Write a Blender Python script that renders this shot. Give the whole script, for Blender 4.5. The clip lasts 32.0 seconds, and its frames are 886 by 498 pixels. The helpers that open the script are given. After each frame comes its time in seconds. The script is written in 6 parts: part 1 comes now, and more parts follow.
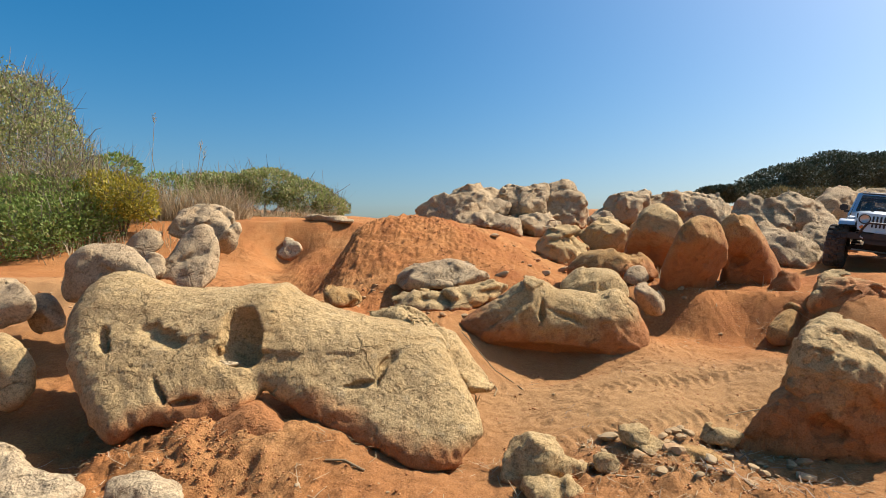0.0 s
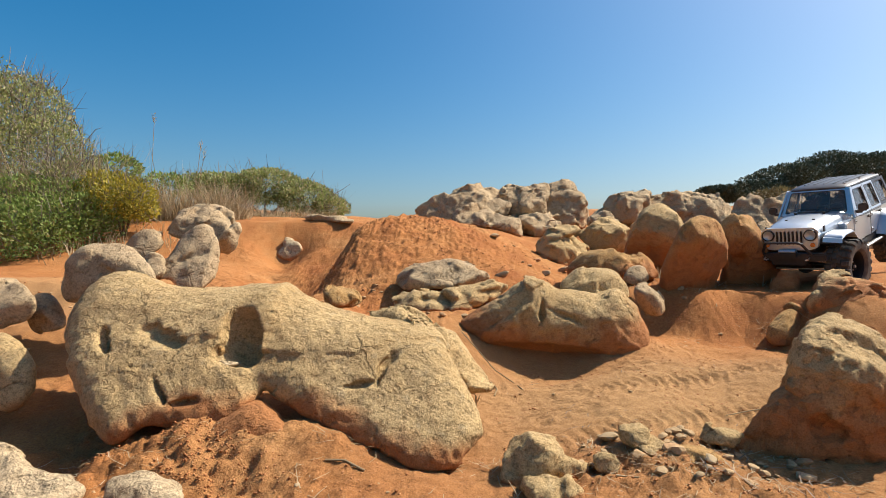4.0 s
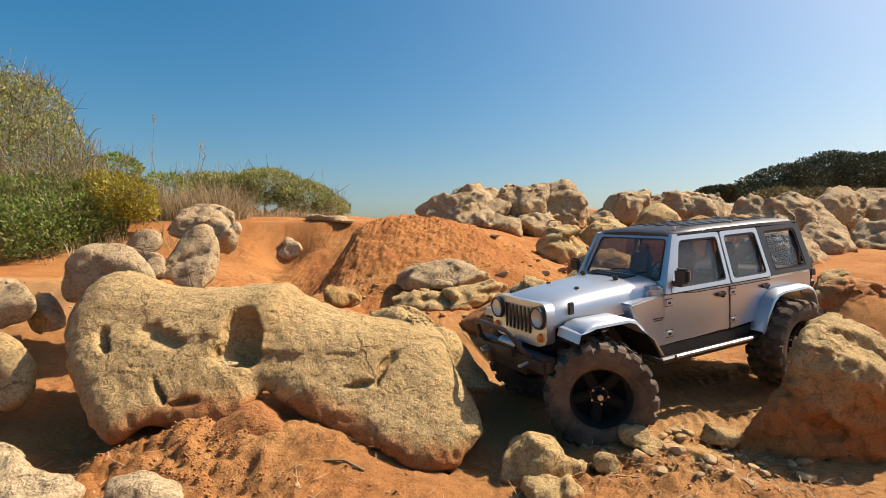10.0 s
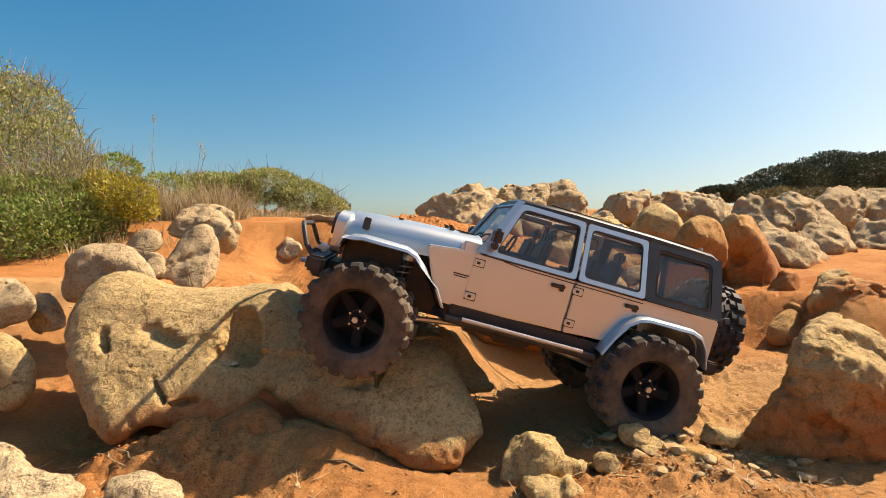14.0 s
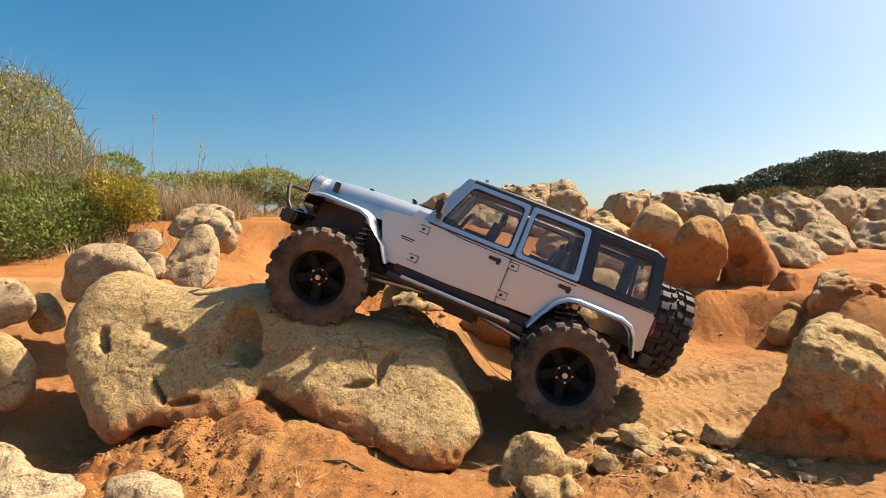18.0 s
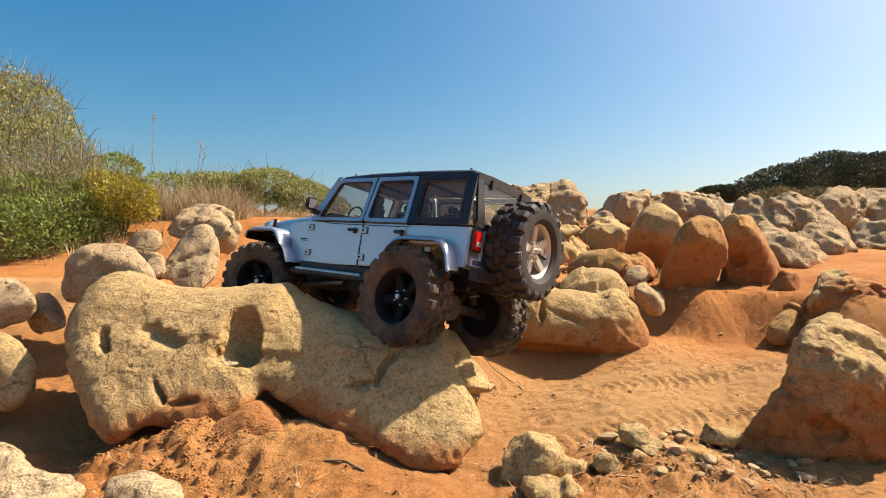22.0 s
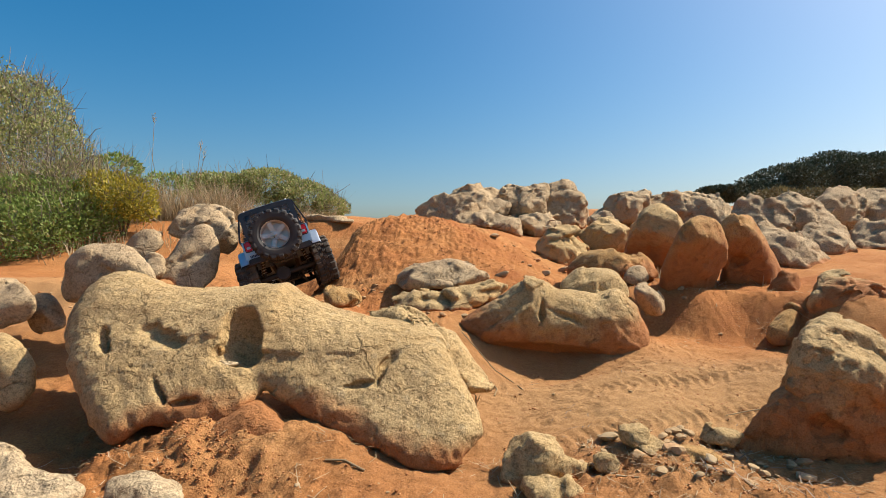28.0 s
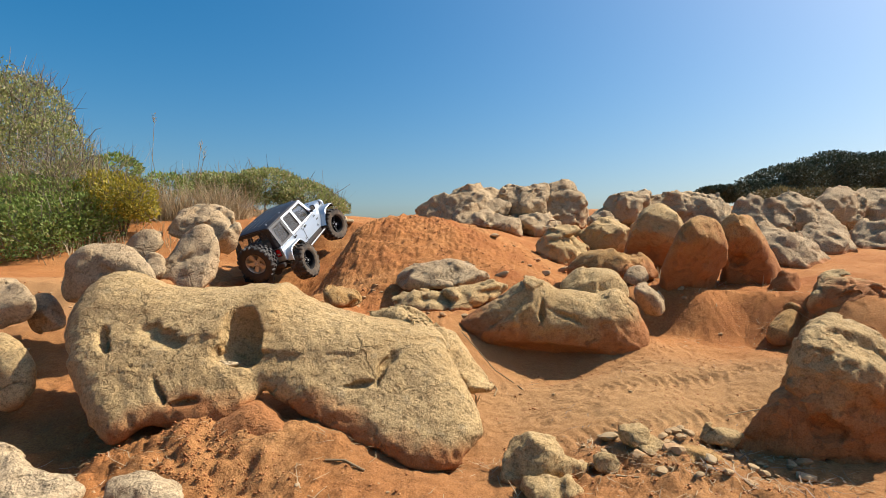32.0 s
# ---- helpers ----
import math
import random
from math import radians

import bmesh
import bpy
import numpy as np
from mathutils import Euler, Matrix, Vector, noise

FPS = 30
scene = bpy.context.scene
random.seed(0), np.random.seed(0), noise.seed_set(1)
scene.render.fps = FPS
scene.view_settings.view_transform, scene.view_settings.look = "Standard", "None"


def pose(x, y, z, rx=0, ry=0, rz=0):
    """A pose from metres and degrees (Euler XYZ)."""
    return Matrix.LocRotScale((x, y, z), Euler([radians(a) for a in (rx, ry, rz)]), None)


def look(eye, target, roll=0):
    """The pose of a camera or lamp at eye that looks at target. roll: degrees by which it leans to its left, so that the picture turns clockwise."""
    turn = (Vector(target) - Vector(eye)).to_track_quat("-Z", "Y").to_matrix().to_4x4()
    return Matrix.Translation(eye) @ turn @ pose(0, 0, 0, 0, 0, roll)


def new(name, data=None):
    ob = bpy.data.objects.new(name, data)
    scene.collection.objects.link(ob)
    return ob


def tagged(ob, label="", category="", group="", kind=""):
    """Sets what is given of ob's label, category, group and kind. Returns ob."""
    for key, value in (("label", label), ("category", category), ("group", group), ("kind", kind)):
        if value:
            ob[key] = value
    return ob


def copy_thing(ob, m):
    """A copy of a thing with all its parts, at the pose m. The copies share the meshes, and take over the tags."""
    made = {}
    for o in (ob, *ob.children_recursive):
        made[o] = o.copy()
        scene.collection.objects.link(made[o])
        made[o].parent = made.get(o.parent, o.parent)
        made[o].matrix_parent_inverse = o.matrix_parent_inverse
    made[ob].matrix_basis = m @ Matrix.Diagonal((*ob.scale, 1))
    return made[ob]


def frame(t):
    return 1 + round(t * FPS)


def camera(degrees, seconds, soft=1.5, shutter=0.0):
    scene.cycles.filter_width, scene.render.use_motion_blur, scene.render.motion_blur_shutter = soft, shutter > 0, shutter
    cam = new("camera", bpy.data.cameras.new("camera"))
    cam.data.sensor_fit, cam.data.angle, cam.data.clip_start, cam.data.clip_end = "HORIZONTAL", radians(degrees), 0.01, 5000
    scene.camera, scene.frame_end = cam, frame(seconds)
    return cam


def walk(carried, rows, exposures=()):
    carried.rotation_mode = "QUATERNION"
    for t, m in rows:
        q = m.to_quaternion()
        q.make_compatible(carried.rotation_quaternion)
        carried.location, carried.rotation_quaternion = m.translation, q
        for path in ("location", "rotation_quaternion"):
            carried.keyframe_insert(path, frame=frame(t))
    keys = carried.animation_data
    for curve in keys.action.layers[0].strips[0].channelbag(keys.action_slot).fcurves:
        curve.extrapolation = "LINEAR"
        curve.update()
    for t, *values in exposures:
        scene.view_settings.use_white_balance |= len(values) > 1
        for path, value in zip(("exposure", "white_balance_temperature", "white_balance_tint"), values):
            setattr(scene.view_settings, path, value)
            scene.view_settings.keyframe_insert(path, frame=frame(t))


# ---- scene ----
from collections import namedtuple

cam = camera(80, 32.0, soft=0.3)
walk(cam, [(0, look((0, 0, 0.3), (0, 1, 0.3))), (32, look((0, 0, 0.3), (0, 1, 0.3)))], exposures=[
    (0, 0.86, 5950, 8), (4, 0.86, 6000, 8), (7, 0.86, 6200, 9), (9, 0.86, 6450, 10), (11, 0.95, 7000, 10), (13, 1.06, 7200, 10), (14, 1.14, 7250, 10),
    (17, 1.14, 7000, 10), (22.5, 1.14, 6900, 10), (24, 0.88, 6450, 8), (28, 0.84, 6100, 8), (32, 0.84, 6050, 8)])

# ---- daylight: a high afternoon sun over the right shoulder of the hill ----
SUN_TURN, SUN_HEIGHT = 71, 49          # degrees to the right of straight ahead, degrees above level
world = bpy.data.worlds.new("sky")
scene.world = world
world.use_nodes = True
wt = world.node_tree
sky = wt.nodes.new("ShaderNodeTexSky")
sky.sky_type, sky.sun_disc = "NISHITA", False
sky.sun_elevation, sky.sun_rotation = radians(SUN_HEIGHT), radians(SUN_TURN)
sky.air_density, sky.dust_density, sky.ozone_density = 1.0, 2.7, 1.6
tint = wt.nodes.new("ShaderNodeHueSaturation")
tint.inputs["Hue"].default_value, tint.inputs["Saturation"].default_value = 0.489, 1.55
wt.links.new(sky.outputs[0], tint.inputs["Color"])
wt.links.new(tint.outputs[0], wt.nodes["Background"].inputs[0])
wt.nodes["Background"].inputs[1].default_value = 0.072
sun = new("sun", bpy.data.lights.new("sun", "SUN"))
sun.data.energy, sun.data.angle, sun.data.color = 4.2, radians(0.6), (1.0, 0.89, 0.73)
a, e = radians(SUN_TURN), radians(SUN_HEIGHT)
sun.matrix_world = look((4 * math.sin(a) * math.cos(e), 4 * math.cos(a) * math.cos(e), 4 * math.sin(e)), (0, 0, 0))


# ---- materials ----
def material(name, rough=0.9, metal=0.0, color=(0.5, 0.5, 0.5)):
    m = bpy.data.materials.new(name)
    m.use_nodes = True
    b = m.node_tree.nodes["Principled BSDF"]
    b.inputs["Roughness"].default_value, b.inputs["Metallic"].default_value = rough, metal
    b.inputs["Base Color"].default_value = (*color, 1)
    return m, m.node_tree, b


def coords(nt, kind="Object"):
    return nt.nodes.new("ShaderNodeTexCoord").outputs[kind]


def tex(nt, where, scale, detail=4.0, rough=0.55, kind="noise"):
    n = nt.nodes.new("ShaderNodeTexNoise" if kind == "noise" else "ShaderNodeTexVoronoi")
    nt.links.new(where, n.inputs["Vector"])
    n.inputs["Scale"].default_value = scale
    if kind == "noise":
        n.inputs["Detail"].default_value, n.inputs["Roughness"].default_value = detail, rough
        return n.outputs["Fac"]
    return n.outputs["Distance"]


def ramp(nt, fac, *stops):
    r = nt.nodes.new("ShaderNodeValToRGB")
    nt.links.new(fac, r.inputs[0])
    while len(r.color_ramp.elements) < len(stops):
        r.color_ramp.elements.new(0.5)
    for el, (at, c) in zip(r.color_ramp.elements, stops):
        el.position, el.color = at, (*c, 1) if not isinstance(c, float) else (c, c, c, 1)
    return r.outputs[0]


def mix(nt, fac, a, b, mode="MIX"):
    n = nt.nodes.new("ShaderNodeMix")
    n.data_type, n.blend_type = "RGBA", mode
    for socket, value in ((n.inputs[0], fac), (n.inputs[6], a), (n.inputs[7], b)):
        if isinstance(value, (int, float)):
            socket.default_value = value
        elif isinstance(value, tuple):
            socket.default_value = (*value, 1)
        else:
            nt.links.new(value, socket)
    return n.outputs[2]


def maths(nt, op, a, b=0.0):
    n = nt.nodes.new("ShaderNodeMath")
    n.operation = op
    for socket, value in zip(n.inputs, (a, b)):
        if isinstance(value, (int, float)):
            socket.default_value = value
        else:
            nt.links.new(value, socket)
    return n.outputs[0]


def bump(nt, bsdf, height, strength, distance, after=None):
    n = nt.nodes.new("ShaderNodeBump")
    n.inputs["Strength"].default_value, n.inputs["Distance"].default_value = strength, distance
    nt.links.new(height, n.inputs["Height"])
    if after is not None:
        nt.links.new(after, n.inputs["Normal"])
    nt.links.new(n.outputs[0], bsdf.inputs["Normal"])
    return n.outputs[0]


def attribute(nt, name):
    n = nt.nodes.new("ShaderNodeAttribute")
    n.attribute_name = name
    return n.outputs["Fac"]


def sandstone(name, pale, deep, soil=(0.34, 0.135, 0.045), grain=1.0, far=False):
    """Weathered sandstone with fine sandy grain, dark lichen specks and a coat of red earth low down."""
    m, nt, b = material(name, 0.92)
    p = coords(nt)
    big = tex(nt, p, 9 / grain, 5, 0.6)
    c = ramp(nt, big, (0.3, deep), (0.62, pale))
    fine = tex(nt, p, 260 / grain, 3, 0.7)
    c = mix(nt, ramp(nt, fine, (0.36, 0.75), (0.5, 0.0)), c, tuple(v * 0.62 for v in deep))
    lichen = tex(nt, p, 70 / grain, 4, 0.65)
    c = mix(nt, ramp(nt, lichen, (0.56, 0.0), (0.70, 0.35)), c, (0.34, 0.28, 0.18))
    spread = maths(nt, "ADD", attribute(nt, "soil"), maths(nt, "MULTIPLY", maths(nt, "SUBTRACT", tex(nt, p, 22 / grain, 6, 0.65), 0.5), 0.9))
    c = mix(nt, ramp(nt, spread, (0.35, 0.0), (0.72, 0.92)), c, mix(nt, fine, soil, tuple(v * 1.35 for v in soil)))
    nt.links.new(c, b.inputs["Base Color"])
    b.inputs["Specular IOR Level"].default_value = 0.25
    speck = tex(nt, p, 620 / grain, 3, 0.8)
    c = mix(nt, 0.55, c, ramp(nt, speck, (0.33, 0.45), (0.5, 1.0), (0.68, 1.35)), "MULTIPLY")
    # sparse hair cracks, darker than the stone
    wander = nt.nodes.new("ShaderNodeVectorMath")
    wander.operation = "MULTIPLY_ADD"
    wander.inputs[1].default_value = (0.05, 0.05, 0.05)
    sway = nt.nodes.new("ShaderNodeTexNoise")
    sway.inputs["Scale"].default_value, sway.inputs["Detail"].default_value = 20 / grain, 4
    nt.links.new(p, sway.inputs["Vector"])
    nt.links.new(sway.outputs["Color"], wander.inputs[0])
    nt.links.new(p, wander.inputs[2])
    edge = nt.nodes.new("ShaderNodeTexVoronoi")
    edge.feature = "DISTANCE_TO_EDGE"
    edge.inputs["Scale"].default_value = 9 / grain
    nt.links.new(wander.outputs[0], edge.inputs["Vector"])
    where = ramp(nt, tex(nt, p, 7 / grain, 3, 0.5), (0.55, 0.0), (0.63, 1.0))
    crack = maths(nt, "MULTIPLY", ramp(nt, edge.outputs["Distance"], (0.004, 1.0), (0.016, 0.0)), where)
    c = mix(nt, maths(nt, "MULTIPLY", crack, 0.5), c, (0.13, 0.085, 0.04))
    # pits and dents of the worn skin, with the hollows' shade put into the colour
    pits = ramp(nt, tex(nt, p, 95 / grain, 4, 0.6), (0.36, 0.0), (0.48, 1.0))
    c = mix(nt, 0.28, c, ramp(nt, pits, (0.0, 0.62), (1.0, 1.0)), "MULTIPLY")
    nt.links.new(c, b.inputs["Base Color"])
    n = bump(nt, b, maths(nt, "SUBTRACT", maths(nt, "MULTIPLY", pits, 0.6), maths(nt, "MULTIPLY", crack, 1.0)), 0.8, 0.004 * grain)
    n = bump(nt, b, tex(nt, p, 60 / grain, 7, 0.75), 0.6, 0.006 * grain, n)
    bump(nt, b, tex(nt, p, 300 / grain, 4, 0.8), 0.8, 0.0028 * grain, n)
    return m


ROCK = sandstone("sandstone", (0.57, 0.395, 0.185), (0.44, 0.29, 0.125))
ROCK_GREY = sandstone("grey_sandstone", (0.54, 0.39, 0.225), (0.40, 0.275, 0.15), grain=1.3)
ROCK_PALE = sandstone("pale_sandstone", (0.64, 0.49, 0.30), (0.48, 0.34, 0.19), grain=1.6)
ROCK_OCHRE = sandstone("ochre_sandstone", (0.50, 0.30, 0.11), (0.40, 0.225, 0.08))


def earth(name):
    m, nt, b = material(name, 0.97)
    p = coords(nt)
    c = ramp(nt, tex(nt, p, 5, 7, 0.62), (0.3, (0.33, 0.118, 0.036)), (0.52, (0.41, 0.168, 0.052)), (0.72, (0.48, 0.235, 0.085)))
    fine = tex(nt, p, 190, 4, 0.75)
    c = mix(nt, ramp(nt, fine, (0.34, 0.7), (0.5, 0.0)), c, (0.27, 0.105, 0.04))
    c = mix(nt, ramp(nt, fine, (0.6, 0.0), (0.72, 0.55)), c, (0.60, 0.36, 0.19))
    sandy = attribute(nt, "dust")
    c = mix(nt, maths(nt, "MULTIPLY", sandy, 0.75), c, mix(nt, fine, (0.37, 0.21, 0.088), (0.445, 0.28, 0.13)))
    speck = tex(nt, p, 520, 3, 0.8)
    c = mix(nt, 0.7, c, ramp(nt, speck, (0.33, 0.5), (0.5, 1.0), (0.68, 1.3)), "MULTIPLY")
    nt.links.new(c, b.inputs["Base Color"])
    b.inputs["Specular IOR Level"].default_value = 0.15
    n = bump(nt, b, tex(nt, p, 60, 8, 0.78), 0.7, 0.006)
    bump(nt, b, tex(nt, p, 280, 4, 0.8), 0.8, 0.0028, n)
    return m


EARTH = earth("red_earth")


# ---- shapes ----
LATTICE = np.random.default_rng(77).uniform(-1, 1, 64 ** 3).astype(np.float32)


def value_noise(p, seed=0):
    """Smooth noise between -1 and 1 at the points p."""
    p = np.asarray(p, np.float32)
    i = np.floor(p).astype(np.int32)
    w = p - i
    w = w * w * w * (w * (w * 6 - 15) + 10)
    i = i + np.array([(seed * 29) % 64, (seed * 13) % 64, (seed * 47) % 64], np.int32)
    x0, x1 = (i[:, 0] & 63) << 12, ((i[:, 0] + 1) & 63) << 12
    y0, y1 = (i[:, 1] & 63) << 6, ((i[:, 1] + 1) & 63) << 6
    z0, z1 = i[:, 2] & 63, (i[:, 2] + 1) & 63
    wx, wy, wz = w[:, 0], w[:, 1], w[:, 2]

    def along(yz0, yz1):
        low = LATTICE[x0 + yz0]
        low = low + (LATTICE[x1 + yz0] - low) * wx
        high = LATTICE[x0 + yz1]
        high = high + (LATTICE[x1 + yz1] - high) * wx
        return low + (high - low) * wy
    near, far = along(y0 + z0, y1 + z0), along(y0 + z1, y1 + z1)
    return near + (far - near) * wz


def fractal(p, scale, octaves=4, seed=0, gain=0.5, ridged=False, billow=False):
    total, amount = np.zeros(len(p), np.float32), 1.0
    p = np.asarray(p, np.float32)
    for k in range(octaves):
        n = value_noise(p * scale + 17.3 * k, seed + k)
        total += amount * (1 - 2 * np.abs(n) if ridged else 2.6 * np.abs(n) - 0.8 if billow else n)
        amount, scale = amount * gain, scale * 2.03
    return total


def ease(a, b, x):
    t = np.clip((x - a) / (b - a), 0, 1)
    return t * t * (3 - 2 * t)


# The lie of the land along five lines that run away from the camera.
ALONG = (-500, -3, 0.2, 0.5, 0.6, 0.75, 0.9, 1.05, 1.2, 1.4, 1.6, 1.8, 2.0, 2.3, 3.0, 5.0, 10, 60, 600)
FAR_LEFT = (-0.3, -0.3, -0.26, -0.23, -0.2, -0.17, -0.14, -0.12, -0.1, -0.09, -0.08, -0.06, 0.01, 0.12, 0.2, 0.32, 0.5, 1.0, 1.0)
LEFT = (-0.3, -0.3, -0.26, -0.235, -0.225, -0.19, -0.13, -0.12, -0.14, -0.17, -0.17, -0.14, -0.06, 0.125, 0.17, 0.25, 0.4, 1.0, 1.0)
MIDDLE = (-0.3, -0.3, -0.26, -0.226, -0.22, -0.2, -0.13, -0.12, -0.10, -0.045, 0.02, 0.07, 0.10, 0.12, 0.15, 0.2, 0.3, 1.0, 1.0)
RIGHT = (-0.3, -0.3, -0.26, -0.226, -0.213, -0.185, -0.165, -0.15, -0.14, -0.11, -0.07, -0.03, 0.0, 0.05, 0.12, 0.25, 0.4, 1.0, 1.0)
FAR_RIGHT = (-0.3, -0.3, -0.28, -0.24, -0.23, -0.2, -0.16, -0.11, -0.09, -0.07, -0.05, -0.03, 0.0, 0.06, 0.18, 0.35, 0.7, 1.0, 1.0)
LINES = ((-1.5, FAR_LEFT), (-0.5, LEFT), (-0.05, MIDDLE), (0.45, RIGHT), (1.2, FAR_RIGHT))
# Mounds and hollows: x, y, reach across, reach along, turn in degrees, height.
SWELLS = (
    (-0.245, 1.66, 0.12, 0.22, 0, 0.085), (-0.02, 1.72, 0.20, 0.22, 0, 0.03), (-0.28, 1.55, 0.08, 0.16, 0, 0.03), (-0.17, 1.45, 0.10, 0.15, 0, 0.03), (0.12, 1.5, 0.25, 0.3, 0, 0.015),
    (0.09, 0.74, 0.07, 0.12, 0, -0.02), (-0.64, 2.14, 0.10, 0.09, 0, -0.08), (-0.40, 0.55, 0.07, 0.07, 0, -0.035), (-0.13, 0.555, 0.085, 0.05, 0, 0.02), (-0.25, 0.555, 0.06, 0.04, 0, 0.012), (-0.42, 0.62, 0.08, 0.2, 0, 0.02), (-0.62, 0.62, 0.045, 0.16, 8, -0.03),
    (-0.50, 1.55, 0.10, 0.35, 0, -0.02), (-0.62, 1.18, 0.16, 0.14, 0, 0.01), (0.17, 0.87, 0.13, 0.07, 0, -0.06),
    (-0.28, 0.55, 0.15, 0.06, 0, 0.022), (0.3, 0.47, 0.12, 0.04, 0, 0.012), (-0.40, 1.60, 0.09, 0.14, 0, -0.06),
    (-0.64, 2.0, 0.09, 0.2, 0, -0.035), (-0.11, 1.10, 0.07, 0.08, 0, -0.04),
)


def lie(x, y):
    """Height of the ground without its clods."""
    heights = [np.interp(y, ALONG, line) for _, line in LINES]
    z = np.zeros_like(x)
    at = np.clip(x, LINES[0][0], LINES[-1][0])
    for (xa, _), (xb, _), ha, hb in zip(LINES, LINES[1:], heights, heights[1:]):
        inside = (at >= xa) & (at <= xb)
        z = np.where(inside, ha + (hb - ha) * ease(xa, xb, at), z)
    for sx, sy, rx, ry, turn, h in SWELLS:
        c, s = math.cos(radians(turn)), math.sin(radians(turn))
        u, v = (x - sx) * c + (y - sy) * s, -(x - sx) * s + (y - sy) * c
        z = z + h * np.exp(-(u / rx) ** 2 - (v / ry) ** 2)
    # the earth bank that stands over the gully on the left
    z = z + 0.045 * (1 - ease(-0.66, -0.61, x + 0.02 * np.sin(y * 23))) * ease(-1.25, -1.0, x) * ease(1.1, 1.22, y) * (1 - ease(1.75, 2.0, y))
    # the steep earth bank that the car comes down, below the tall stones
    up = 0.85 * x + 0.52 * y + 0.025 * np.sin(11 * x - 13 * y) + 0.012 * np.sin(31 * x - 23 * y + 1)
    up = np.maximum(up, 0.3 * x + 0.95 * y - 0.12 + 0.012 * np.sin(37 * x))
    shelf = -0.19 + 0.105 * ease(1.04, 1.20, up) + 0.03 * ease(1.2, 1.6, up)
    part_of = ease(0.78, 0.92, y) * (1 - ease(1.28, 1.5, y)) * ease(0.30, 0.48, x) * (1 - ease(1.25, 1.5, x))
    z = z + (shelf - z) * part_of
    return z + 0.3


def cloddy(x, y):
    """How broken the earth is, 0 to 1: loose clods low on the left and on the mound, trodden sand on the track."""
    c = 0.12 + 0.75 * np.exp(-((x + 0.12) / 0.34) ** 2 - ((y - 1.58) / 0.4) ** 2)
    c = np.maximum(c, np.exp(-((x + 0.33) / 0.22) ** 2 - ((y - 0.48) / 0.13) ** 2))
    c = np.maximum(c, 0.9 * np.exp(-((x + 0.55) / 0.25) ** 2 - ((y - 1.5) / 0.4) ** 2))
    c = np.maximum(c, 0.7 * np.exp(-((x - 0.24) / 0.13) ** 2 - ((y - 0.5) / 0.06) ** 2))
    return np.clip(c, 0, 1)


# Tyre prints in the sand: middle of the wheel mark at x, with its slope and bend along y, and its ends.
PRINTS = ((0.62, 0.86, 0.16, 1.05, 0.20, 0.50), (0.57, 0.74, 0.10, 0.55, 0.14, 0.48), (0.40, 0.625, 0.16, 0.35, 0.10, 0.40))


def prints(x, y):
    """How deep the tyres have pressed into the sand, with the ribs that the lugs leave."""
    z = np.zeros_like(x)
    for xb, yb, xa, bend, x0, x1 in PRINTS:
        mid = yb + 0.42 * (x - xb) + 0.25 * bend * (x - xb) ** 2
        off = (y - mid) / 0.021
        on = np.exp(-off ** 4) * ease(x0 - 0.05, x0 + 0.03, x) * (1 - ease(x1, x1 + 0.06, x))
        z -= on * (0.0024 + 0.0045 * np.clip(np.sin(2 * math.pi * (x + 0.5 * np.abs(y - mid)) / 0.0165), -0.4, 0.6))
    return z


def ground_height(x, y):
    x, y = np.asarray(x, float).ravel(), np.asarray(y, float).ravel()
    p = np.stack([x, y, np.zeros_like(x)], 1)
    near = np.exp(-np.hypot(x, y - 0.8) / 6)
    c = cloddy(x, y)
    far = np.hypot(x, y)
    z = lie(x, y) + 0.012 * fractal(p, 5, 3, 3) * near + (0.0008 + 0.004 * c) * fractal(p, 40, 4, 9, 0.65) * near
    z += c * 0.0032 * fractal(p, 30, 4, 31, 0.65, billow=True) * near + c * 0.006 * fractal(p, 8, 2, 33, billow=True) * near
    z += (0.0009 + 0.003 * c) * fractal(p, 75, 2, 35, billow=True) * near + prints(x, y)
    z += 0.0018 * c * np.maximum(0, fractal(p, 15, 3, 37, 0.6, True) - 0.1) * near
    z += 0.06 * fractal(p, 0.9, 4, 60) * ease(2.5, 6, far) + 1.2 * fractal(p, 0.05, 3, 70) * ease(20, 80, far)
    return z


def obj_from(name, verts, faces, mat, smooth=True, parent=None, label=""):
    me = bpy.data.meshes.new(name)
    me.from_pydata([tuple(v) for v in verts], [], [tuple(f) for f in faces])
    if smooth:
        me.shade_smooth()
    me.materials.append(mat)
    ob = new(name, me)
    if parent is not None:
        ob.parent = parent
    return tagged(ob, label)


def add_float(ob, name, values):
    ob.data.attributes.new(name, "FLOAT", "POINT").data.foreach_set("value", np.asarray(values, np.float32))


def quad_mesh(name, verts, quads, mat, smooth=True):
    """A mesh from arrays of points and four-cornered faces."""
    me = bpy.data.meshes.new(name)
    me.vertices.add(len(verts))
    me.vertices.foreach_set("co", np.asarray(verts, np.float32).ravel())
    me.loops.add(quads.size)
    me.loops.foreach_set("vertex_index", quads.ravel().astype(np.int32))
    me.polygons.add(len(quads))
    me.polygons.foreach_set("loop_start", np.arange(0, quads.size, 4, dtype=np.int32))
    me.update(calc_edges=True)
    if smooth:
        me.shade_smooth()
    me.materials.append(mat)
    return me


